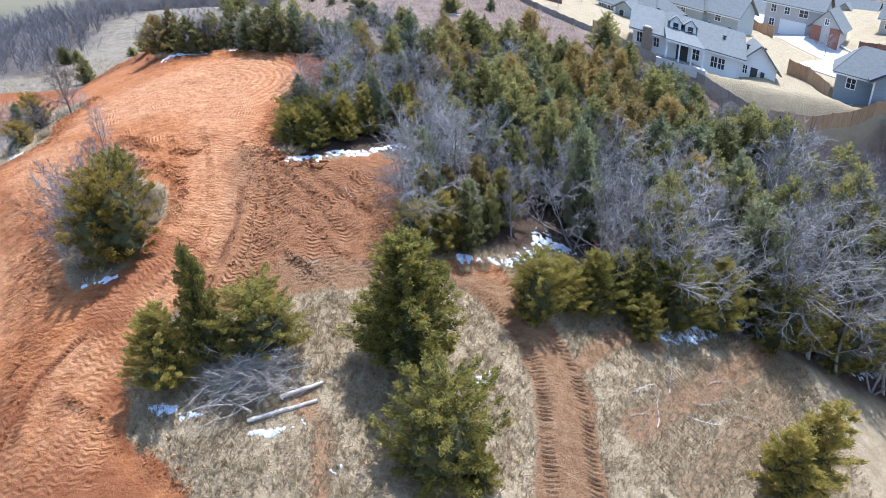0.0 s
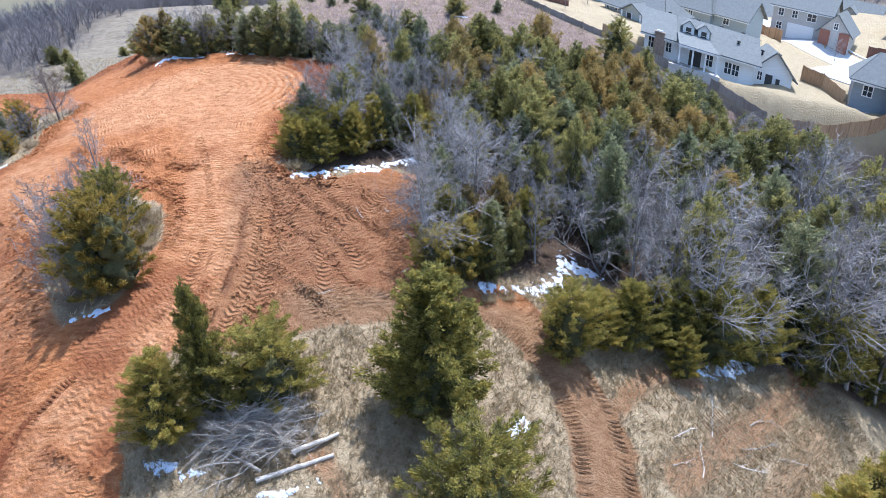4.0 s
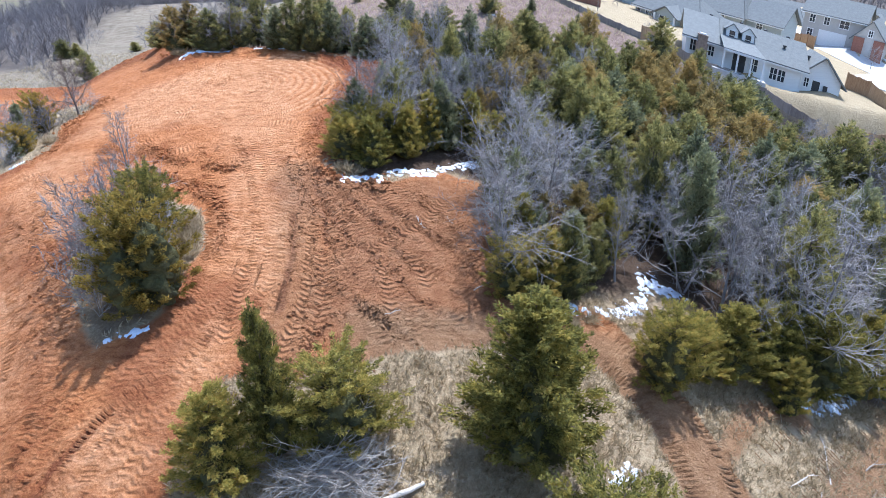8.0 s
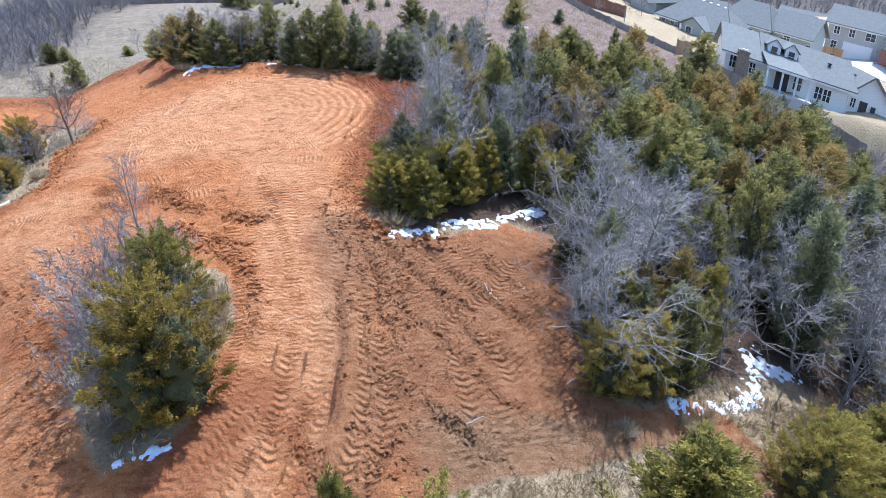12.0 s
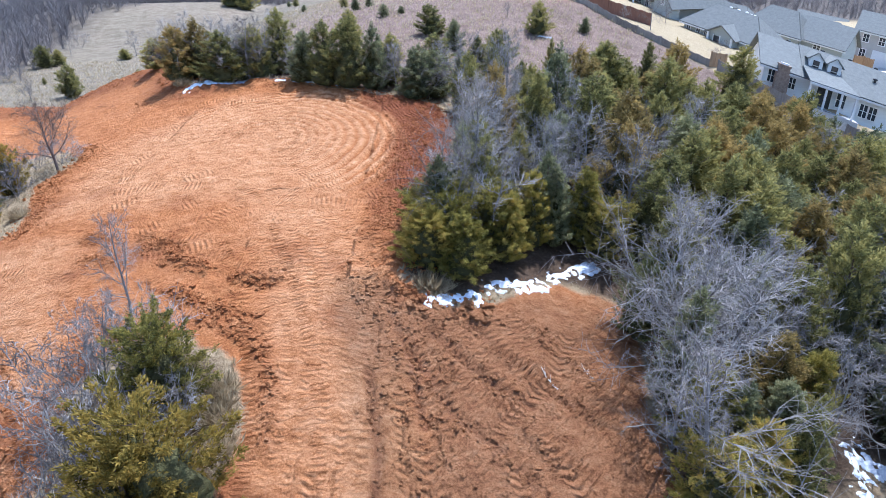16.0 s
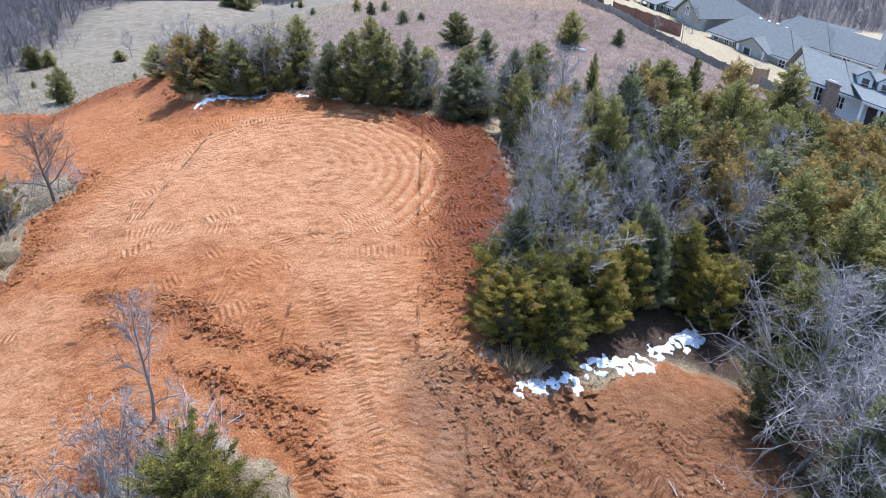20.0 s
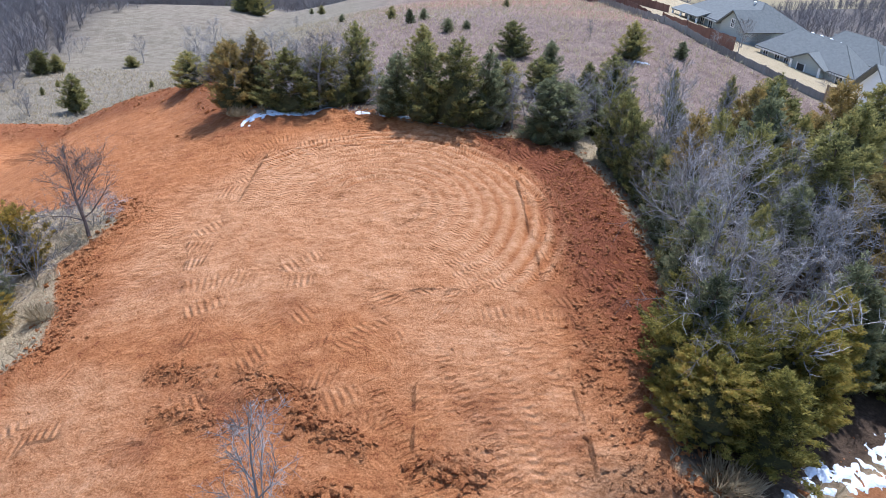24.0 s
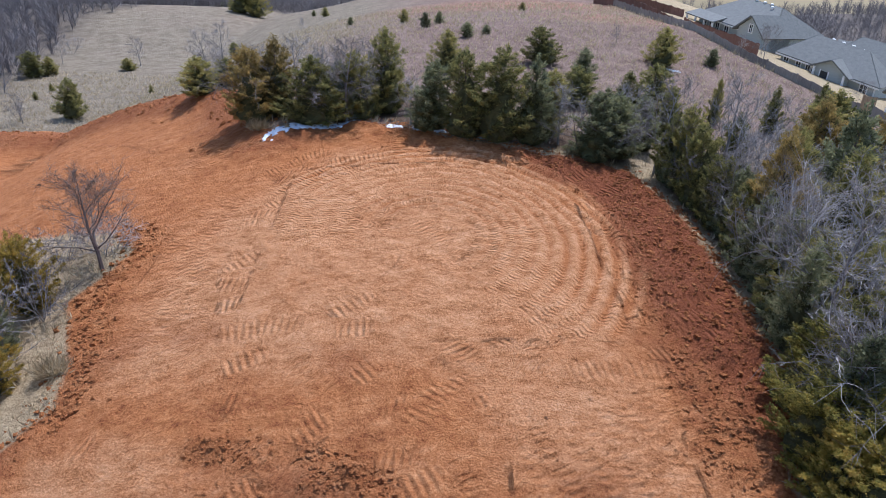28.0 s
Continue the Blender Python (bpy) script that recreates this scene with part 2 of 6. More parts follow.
def spline(points, step=0.25):
    """Evenly stepped points on a smooth line through the given ones."""
    p = [2 * np.array(points[0]) - np.array(points[1]), *map(np.array, points), 2 * np.array(points[-1]) - np.array(points[-2])]
    out = []
    for a, b, c, d in zip(p, p[1:], p[2:], p[3:]):
        for u in np.linspace(0, 1, max(2, int(np.linalg.norm(c - b) / 0.1)), endpoint=False):
            out.append(0.5 * (2 * b + (c - a) * u + (2 * a - 5 * b + 4 * c - d) * u * u + (3 * b - a - 3 * c + d) * u ** 3))
    out = np.array(out + [p[-2]])
    s = np.concatenate([[0], np.cumsum(np.linalg.norm(np.diff(out, axis=0), axis=1))])
    t = np.arange(0, s[-1], step)
    return np.stack([np.interp(t, s, out[:, 0]), np.interp(t, s, out[:, 1])], 1)


# outlines in plan
CLEARED = [(-8.4, 9), (-8.6, 14.6), (-11.3, 16.3), (-12.1, 18.2), (-12.3, 20.3), (-11.3, 21.6), (-8.5, 22.0), (-5.9, 23.0), (-3.6, 23.7),
           (-1.0, 24.6), (1.4, 25.4), (0.2, 26.3), (-1.9, 26.2), (-2.5, 28), (-2.2, 31), (-1.9, 34.3), (-4.5, 34.9), (-6.5, 33.8), (-8.3, 32.9),
           (-10.3, 34.0), (-10.2, 36.2), (-8.8, 39), (-8.3, 42), (-8.1, 46), (-8.3, 49.5), (-9.1, 51.6), (-11.7, 52.3), (-14.1, 52.9),
           (-19.2, 55.2), (-21.3, 57.0), (-24.5, 54.8), (-26.5, 57.5), (-29.2, 65.5), (-32, 68.0), (-37, 70.5), (-47.8, 76.5), (-60, 74), (-75, 60), (-60, 20), (-30, 6)]
ISLE = [(-16.3, 23.0), (-14.7, 23.9), (-14.1, 26), (-14.2, 28.2), (-15.0, 30.2), (-16.8, 31.3), (-18.6, 31.2), (-19.6, 29), (-18.9, 26.5), (-17.4, 24)]
BRUSH_ISLE = [(-36, 50), (-32.3, 49.0), (-29.4, 48.0), (-28.0, 46.3), (-28.2, 45.0), (-28.9, 43.6), (-27.8, 41.7), (-27.0, 39.2), (-27.7, 38.1), (-30, 36.6), (-36, 35), (-46, 38), (-46, 50)]
WOOD = [(-2.9, 26.4), (0.8, 27.0), (5.5, 29.5), (8.8, 26.6), (12, 26.4), (17.0, 28.2), (22, 28.6), (30, 29.5), (36, 40), (33, 51), (27, 56.5), (22, 61.2), (15, 61), (9, 59.4), (3, 57.2), (-1.6, 55), (-5, 53.6), (-8, 50.5),
        (-7.4, 46), (-7.7, 40), (-9.2, 37.0), (-8.8, 35.8), (-7.4, 35.4), (-5.6, 36.4), (-3.4, 37.6), (-1.2, 36.4), (-1.4, 34.6)]
LEFT_WOOD = [(-57, 88), (-61, 95), (-70, 118), (-71, 134), (-66, 150), (-52, 166), (-30, 176), (-30, 205), (-130, 215), (-150, 120), (-120, 84)]
RIGHT_WOOD = [(74, 92), (84, 130), (76, 158), (30, 160), (10, 176), (10, 210), (120, 260), (190, 240), (170, 110), (110, 70)]
BACK_ROW = [(-26.5, 56), (-21.5, 58), (-19, 56), (-14, 53.6), (-9, 52.5), (-8, 55), (-12, 57.5), (-18, 61), (-24, 62), (-28, 61)]
WINDROWS = [[(-18.1, 33.5), (-16.9, 32.9), (-14.7, 31.9)], [(-16.9, 32.3), (-15.4, 31.5), (-14.3, 30.9), (-13.6, 29.2), (-13.3, 27.4)], [(-18.9, 35.6), (-17.2, 34.5)], [(-15.8, 34.1), (-14.5, 33.9)],
            [(-10.6, 33.6), (-9.2, 32.4), (-8.0, 31.2), (-6.9, 29.6), (-5.4, 27.4)], [(-9.6, 31.9), (-8.2, 29.6)], [(-22.3, 36.0), (-20.2, 35.2)], [(-20.2, 36.1), (-18.9, 36.4)], [(-22.9, 37.3), (-21.3, 37.0)], [(-20.4, 36.9), (-18.4, 35.9)],
            [(-10.3, 22.6), (-11.3, 23.9), (-11.2, 25.1)], [(-11.3, 16.2), (-12.4, 17.2), (-14.5, 18.0)], [(-8.5, 14.6), (-10.6, 15.9)], [(-6.2, 33.0), (-4.8, 31.6), (-4.0, 30.0)], [(-8.8, 26.2), (-6.6, 24.6), (-5.2, 24.2)]]
MARGIN = [(-10.6, 34.2), (-10.2, 37), (-9.6, 40), (-9.4, 44), (-9.1, 48), (-9.9, 51), (-12.4, 52.0), (-16, 53.6), (-20.5, 56.2)]
BACK_BERM = [(-24.6, 55.6), (-27, 59), (-29.6, 65), (-34, 68.6), (-42, 73), (-55, 74)]
LEFT_BANK = [(-13.6, 13), (-15.3, 18), (-17.2, 22.9), (-18.9, 26.0), (-20.4, 28.6), (-22.6, 31.2), (-25.5, 33.4)]
RIGHT_LANE = [(1.2, 25.6), (2.8, 24.2), (4.0, 22.2), (4.4, 20.0), (4.3, 17.5), (4.1, 14.5), (4.2, 9)]
FURROWS = [[(-9.1, 31.8), (-7.5, 30.1), (-6.1, 29.2)], [(-9.7, 30.8), (-8.4, 28.7), (-7.0, 27.6)], [(-8.6, 23.8), (-9.3, 22.3)], [(-7.3, 24.7), (-5.5, 23.5)], [(-5.5, 29.9), (-4.1, 28.9)], [(-10.4, 32.4), (-9.6, 30.4), (-9.2, 28.2)], [(-10.9, 30.0), (-10.4, 27.4), (-10.3, 24.6)],
           [(-7.9, 32.3), (-6.5, 30.9), (-4.9, 29.9)], [(-14.9, 20.6), (-16.0, 18.6), (-16.3, 16.0)], [(-6.7, 27.2), (-5.4, 25.6), (-4.4, 25.0)]]
HILL = (1.5467, -8.2933, 6.6548, -8.3283, -0.2895, -3.6312, 0.9787, 3.0692, 2.8094, 1.6593)
ESTATE = [(3.5, 108), (4.2, 92), (6.0, 83), (9, 77.6), (12.5, 74.6), (16, 71.4), (19.6, 68.2), (24.9, 66.0), (28.4, 63.2), (31.4, 61.6), (36, 62.2), (47, 63.6), (90, 60), (180, 90), (180, 175), (60, 175), (5, 150)]
PADS = [(24.5, 72.0, 3.5, 2.9), (30.5, 69.8, 3.0, 1.2), (54, 104, 5.0, 0.9), (45.0, 68.0, 3.5, -2.0)]   # levelled house plots: centre, radius, height


def lie(x, y):
    """The lie of the land, without its roughness."""
    X, Y = np.clip(x, -45, 40) / 30, np.clip(y, 8, 82) / 30 - 1
    a = HILL
    z = a[0] + a[1] * X + a[2] * Y + a[3] * X * X + a[4] * X * Y + a[5] * Y * Y + a[6] * X ** 3 + a[7] * X * X * Y + a[8] * X * Y * Y + a[9] * Y ** 3
    left, right, ahead = np.maximum(-45 - x, 0), np.maximum(x - 40, 0), np.maximum(y - 82, 0)
    z = z - 0.02 * np.minimum(left, 120) - 0.075 * np.minimum(np.maximum(left - 90, 0), 1500) - 0.05 * np.minimum(right, 1500)
    z = z + 0.035 * np.minimum(ahead, 45) - 0.07 * np.minimum(np.maximum(ahead - 60, 0), 1800)
    z = z + 4.3 * smooth(108, 150, y) * smooth(-30, -55, x) * smooth(-105, -80, x)
    z = z + 10 * smooth(140, 240, y) * smooth(70, 130, x)
    # the estate lies on one plane that falls to the east
    level = 4.4 - 0.244 * (np.clip(x, 0, 56) - 20) - 0.04 * (np.clip(x, 56, 180) - 56) + 0.13 * (np.clip(y, 55, 135) - 70) - 0.05 * np.minimum(np.maximum(y - 160, 0), 1500)
    z = z + (level - z) * smooth(-1.2, 2.2, inside(ESTATE, x, y))
    for px, py, half, pz in PADS:
        z = z + (pz - z) * smooth(half + 2.5, half, np.hypot(x - px, y - py))
    return z


def rings(x, y):
    """Turning circles of the grader on the pad: the wave across them, and how strongly they show."""
    dx, dy = (x + 17.6) / 0.93, (y - 45.4) / 1.02
    r, a = np.hypot(dx, dy), np.arctan2(dy, dx)
    wave = np.sin(2 * math.pi * (r + 0.12 * value_noise(x * 0.5, y * 0.5, 77)) / 0.56)
    turn = smooth(1.3, 2.2, r) * smooth(8.2, 6.9, r) * smooth(-1.0, -0.5, a) * smooth(2.75, 2.2, a)
    return wave, turn * (0.65 + 0.5 * value_noise(x * 0.4 + 9, y * 0.4, 78))


def height(x, y):
    """The ground's height, with ruts, berms and clods."""
    z = lie(x, y)
    dirt = smooth(-0.4, 0.5, np.minimum(np.minimum(inside(CLEARED, x, y), -inside(ISLE, x, y)), -inside(BRUSH_ISLE, x, y)))
    m = near(MARGIN, x, y)
    rough = 0.02 + 0.03 * dirt
    side = inside(LEFT_BANK + [(-60, 40), (-60, 5)], x, y)
    z = z - 0.55 * smooth(0.0, 3.2, side) * smooth(-40, -30, x)
    rough = rough + 0.09 * np.exp(-((side - 1.0) / 1.2) ** 2) * smooth(36, 30, y) * smooth(-31, -26, x)
    z = z + 0.22 * np.exp(-((m - 0.2) / 0.9) ** 2)
    rough = rough + 0.11 * np.exp(-(m / 1.3) ** 2) * dirt
    bb = near(BACK_BERM, x, y)
    z = z + 0.7 * np.exp(-(bb / 1.9) ** 2)
    rough = rough + 0.06 * np.exp(-(bb / 2.5) ** 2)
    for k, w in enumerate(WINDROWS):
        d = near(w, x, y)
        tall = 0.12 if k < 4 else 0.07
        z = z + tall * np.exp(-(d / 0.22) ** 2) * (0.6 + 0.6 * value_noise(x * 2.1, y * 2.1, 40 + k)) - 0.4 * tall * np.exp(-((d - 0.55) / 0.25) ** 2)
        rough = rough + 0.05 * np.exp(-(d / 0.4) ** 2)
    for k, w in enumerate(FURROWS):
        d = near(w, x, y) + 0.06 * value_noise(x * 1.7, y * 1.7, 90 + k)
        z = z - 0.11 * np.exp(-(d / 0.13) ** 2) + 0.06 * np.exp(-((d - 0.32) / 0.13) ** 2) * (0.6 + 0.8 * value_noise(x * 3, y * 3, 91))
    lane = near(RIGHT_LANE, x, y)
    z = z - 0.14 * np.exp(-((lane - 0.95) / 0.36) ** 2) + 0.06 * np.exp(-((lane - 1.45) / 0.2) ** 2) + 0.03 * np.exp(-(lane / 0.3) ** 2)
    z = z + rough * (fbm(x, y, 1.9, 2, 3) * 1.25 + 0.45 * value_noise(x * 4.6, y * 4.6, 8)) + 0.10 * fbm(x, y, 0.16, 3, 9) * (1 - 0.6 * dirt)
    ring, turn = rings(x, y)
    z = z + 0.08 * ring * turn
    return z


def axis(spans):
    """Grid lines with their own step in each span."""
    out = []
    for a, b, step in spans:
        out.extend(np.linspace(a, b, max(1, int(round((b - a) / step))), endpoint=False))
    return np.array(out + [spans[-1][1]])


gx = axis([(-4000, -1200, 700), (-1200, -300, 90), (-300, -80, 11), (-80, -45, 1.6), (-45, -28, 0.32), (-28, 8, 0.135), (8, 20, 0.3), (20, 60, 0.9), (60, 150, 6), (150, 600, 45), (600, 4000, 600)])
gy = axis([(-2500, -300, 500), (-300, 0, 40), (0, 11, 1.1), (11, 57, 0.135), (57, 78, 0.4), (78, 130, 1.8), (130, 300, 9), (300, 1200, 70), (1200, 4200, 600)])
GX, GY = np.meshgrid(gx, gy)


def ground_masks(x, y):
    """Where the ground is cleared clay, packed pale, damp, shade-dark woodland floor and so on, 0 to 1."""
    c, i, bi = inside(CLEARED, x, y), inside(ISLE, x, y), inside(BRUSH_ISLE, x, y)
    wob = 0.35 * fbm(x, y, 0.8, 3, 21)
    dirt = smooth(-0.45, 0.45, np.minimum(np.minimum(c, -i), -bi) + wob)
    lane = near(RIGHT_LANE, x, y)
    dirt = np.maximum(dirt, 0.95 * smooth(1.75, 0.9, np.abs(lane) + wob))
    for path, w, k in (([(7.2, 19.4), (10, 21.9), (12.5, 23.8), (17, 28)], 1.5, 0.62), ([(9.0, 17.5), (12.5, 21.2), (16, 25)], 1.3, 0.5), ([(-4.2, 14.0), (-4.6, 16.8), (-5.4, 18.0)], 0.9, 0.55), ([(5.0, 21.5), (7.5, 24.2), (9.5, 24.6)], 1.1, 0.66)):
        dirt = np.maximum(dirt, k * smooth(w, 0.2, near(path, x, y) + wob))
    m = near(MARGIN, x, y)
    damp = 0.92 * smooth(3.0, 1.7, m + 0.8 * wob) * smooth(-13.5, -11.0, x + 0.25 * (y - 44))
    bay = inside([(-11.5, 33.0), (-9, 28), (-9.8, 24.4), (-7.5, 22.4), (-1, 25), (-1.8, 35), (-6.5, 34)], x, y)
    damp = np.maximum(damp, 0.5 * smooth(-0.8, 1.2, bay + wob))
    for k, w in enumerate(WINDROWS):
        damp = np.maximum(damp, (0.2 if k < 4 or 5 < k < 10 else 0.5) * smooth(0.4, 0.05, near(w, x, y) + 0.6 * wob))
    for w in FURROWS:
        damp = np.maximum(damp, 0.8 * smooth(0.26, 0.06, near(w, x, y) + 0.15 * wob))
    damp = np.maximum(damp, 0.5 * smooth(0.0, 0.35, fbm(x, y, 0.28, 3, 55)) * smooth(42.5, 39.5, y))
    bb = near(BACK_BERM, x, y)
    damp = np.maximum(damp, 0.55 * smooth(3.4, 1.0, bb + wob))
    side = inside(LEFT_BANK + [(-60, 40), (-60, 5)], x, y)
    damp = np.maximum(damp, 0.30 * np.exp(-((side - 1.0) / 0.9) ** 2) * smooth(-31, -26, x))
    pad = inside([(-25.5, 39.5), (-12.5, 39.0), (-11.6, 44), (-12.2, 49.5), (-16, 52), (-21, 52.8), (-25, 49), (-26, 44)], x, y)
    pale = 0.75 * smooth(-1.5, 2.0, pad + 2 * wob)
    road = np.minimum(near([(-14.2, 14), (-14, 19), (-12.6, 24.5), (-12.2, 29), (-13, 34), (-15, 39)], x, y), near([(-19, 23), (-22.5, 30), (-25, 36)], x, y))
    pale = np.maximum(pale, 0.62 * smooth(3.0, 0.8, road + wob)) * (1 - damp)
    # ring crests coloured paler and troughs darker, in step with the relief
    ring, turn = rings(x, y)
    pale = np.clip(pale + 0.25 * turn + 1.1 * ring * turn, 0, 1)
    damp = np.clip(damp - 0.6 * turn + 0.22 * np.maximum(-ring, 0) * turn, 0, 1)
    litter_shade = np.maximum(smooth(-0.7, 0.9, inside(WOOD, x, y) + 1.6 * wob), smooth(-0.5, 0.8, inside(BACK_ROW, x, y) + 1.6 * wob))
    litter_shade = np.maximum(litter_shade, 0.7 * smooth(-0.2, 0.8, i + wob))
    # dark belt beside the snow, painting the shade of the trees there
    litter_shade = np.maximum(litter_shade, smooth(-0.4, 0.3, inside([(-10.0, 34.4), (-8.2, 33.2), (-6.5, 34.1), (-4.5, 35.2), (-1.9, 34.6), (-1.0, 37.4), (-4, 38.4), (-8.4, 37.4)], x, y) + wob))
    heath = smooth(-36, -18, x - 0.1 * (y - 60)) * smooth(53, 58, y)
    field = smooth(50, 58, y)
    rust = smooth(9, 2, np.hypot((x + 6) * 0.35, y - 98)) + 0.8 * smooth(6, 1, np.hypot((x - 1) * 0.5, y - 86))
    verge = 0.45 * smooth(1.9, 0.4, near([(-9.6, 22.5), (-9.6, 26), (-10.4, 29.5), (-11.4, 33)], x, y) + wob)
    tan = 0.85 * smooth(-6.5, -3.5, x + 0.4 * (y - 16)) * smooth(27, 25, y - 0.1 * x)
    tan = np.maximum(np.maximum(tan, verge), 0.42 * smooth(-0.6, 0.8, bay + 2 * wob))
    lawn = smooth(-0.6, 0.6, inside(ESTATE, x, y))
    far = np.maximum(smooth(190, 230, y), np.maximum(smooth(-62, -72, x + 0.25 * np.maximum(y - 115, 0)) * smooth(78, 92, y), smooth(110, 150, x)))
    far = np.maximum(far, np.maximum(smooth(-2, 4, inside(LEFT_WOOD, x, y)), smooth(-2, 4, inside(RIGHT_WOOD, x, y))))
    return dict(dirt=dirt, pale=pale, damp=damp, litter_shade=litter_shade, heath=heath, field=field, rust=np.clip(rust, 0, 1), tan=tan, lawn=lawn, far=far)


def mesh_from(name, verts, faces, mat, attrs=None, smooth_shade=False):
    """A mesh from arrays: faces all of one size, or a list of arrays."""
    me = bpy.data.meshes.new(name)
    faces = faces if isinstance(faces, list) else [faces]
    faces = [np.asarray(f, np.int32) for f in faces if len(f)]
    me.vertices.add(len(verts))
    me.vertices.foreach_set("co", np.asarray(verts, np.float32).ravel())
    me.loops.add(sum(f.size for f in faces))
    me.loops.foreach_set("vertex_index", np.concatenate([f.ravel() for f in faces]))
    me.polygons.add(sum(len(f) for f in faces))
    sizes = np.concatenate([np.full(len(f), f.shape[1], np.int32) for f in faces])
    me.polygons.foreach_set("loop_start", np.concatenate([[0], np.cumsum(sizes)[:-1]]).astype(np.int32))
    me.polygons.foreach_set("use_smooth", np.full(len(sizes), smooth_shade, bool))
    for key, val in (attrs or {}).items():
        me.attributes.new(key, "FLOAT", "POINT").data.foreach_set("value", np.asarray(val, np.float32).ravel())
    me.update(calc_edges=True)
    if mat:
        me.materials.append(mat)
    return me


# passes of crawler tracks and wheels: line, band width, pitch of the bars, slant (in a V where the last is set), depth
PASSES = []


def beside(line, off):
    p = spline(line, 1.2)
    d = np.gradient(p, axis=0)
    d = d / np.linalg.norm(d, axis=1, keepdims=True)
    return [tuple(q) for q in p + np.stack([-d[:, 1], d[:, 0]], 1) * off]


def add_passes():
    r = np.random.default_rng(8)
    for _ in range(170):   # short criss-cross passes over the pad and the road's head
        x, y, a = r.uniform(-27, -10.5), r.uniform(34, 52), r.normal(0.3, 0.55)
        ln = r.uniform(2.0, 6.0)
        PASSES.append(([(x, y), (x + ln * 0.5 * math.cos(a), y + ln * 0.5 * math.sin(a) + r.normal(0, 0.25)), (x + ln * math.cos(a), y + ln * math.sin(a))], 0.7, 0.2, r.choice([0.0, 0.4]), r.uniform(0.45, 0.95), False))
    # the turning circles, one broad sweep whose bars run across it
    PASSES.append(([(-17.6 + 4.8 * 0.93 * math.cos(a), 45.4 + 4.8 * 1.02 * math.sin(a)) for a in np.linspace(-1.1, 3.3, 26)], 6.8, 0.16, 0.4, 0.7, True))
    runs = [([(-15.0, 8.0), (-15.4, 12.5), (-15.2, 17), (-13.6, 21.5), (-12.0, 25.5), (-11.9, 30), (-13.2, 34.6), (-15.2, 38.5)], np.arange(-3.4, 3.2, 0.55), 0.8),
            ([(-18.2, 8), (-18.6, 12), (-19.2, 20), (-20.6, 25), (-23.2, 30), (-26, 34.5)], np.arange(-5.0, 2.6, 0.55), 0.65),
            ([(-2.2, 27.4), (-4.8, 28.6), (-7.0, 30.2), (-9.6, 33.0), (-12, 36.5)], np.arange(-2.4, 1.5, 0.58), 0.9), ([(-4.6, 23.6), (-6.0, 25.6), (-8.0, 28.0), (-10.4, 32.0)], np.arange(-2.0, 1.6, 0.58), 1.0),
            ([(-23.5, 36), (-25.2, 41), (-26.0, 46), (-25.0, 51)], np.arange(-1.2, 1.0, 0.6), 0.55), ([(-26.5, 53), (-30, 59), (-36, 65), (-46, 70)], np.arange(-3.5, 2.5, 0.9), 1.0)]
    for run, offs, deep in runs:   # many passes side by side
        PASSES.append((beside(run, (offs[0] + offs[-1]) / 2), offs[-1] - offs[0] + 0.6, 0.235, 0.5, deep, True))
    for line in ([(-9.9, 29.5), (-9.4, 25.0), (-9.8, 23.2), (-9.8, 21.6)], [(-9.3, 28.0), (-8.8, 25.0), (-9.1, 22.4)], [(-12.0, 27), (-11.9, 24.3), (-12.0, 22.5)], [(-6.9, 27.8), (-6.4, 25.7), (-6.2, 24.2)], [(-6.0, 28.6), (-5.2, 27.1), (-4.7, 25.6)], [(-4.4, 32.6), (-5.4, 30.4), (-7.6, 28.0)]):
        PASSES.append((line, 0.65, 0.26, 0.55, 1.2, True))


add_passes()


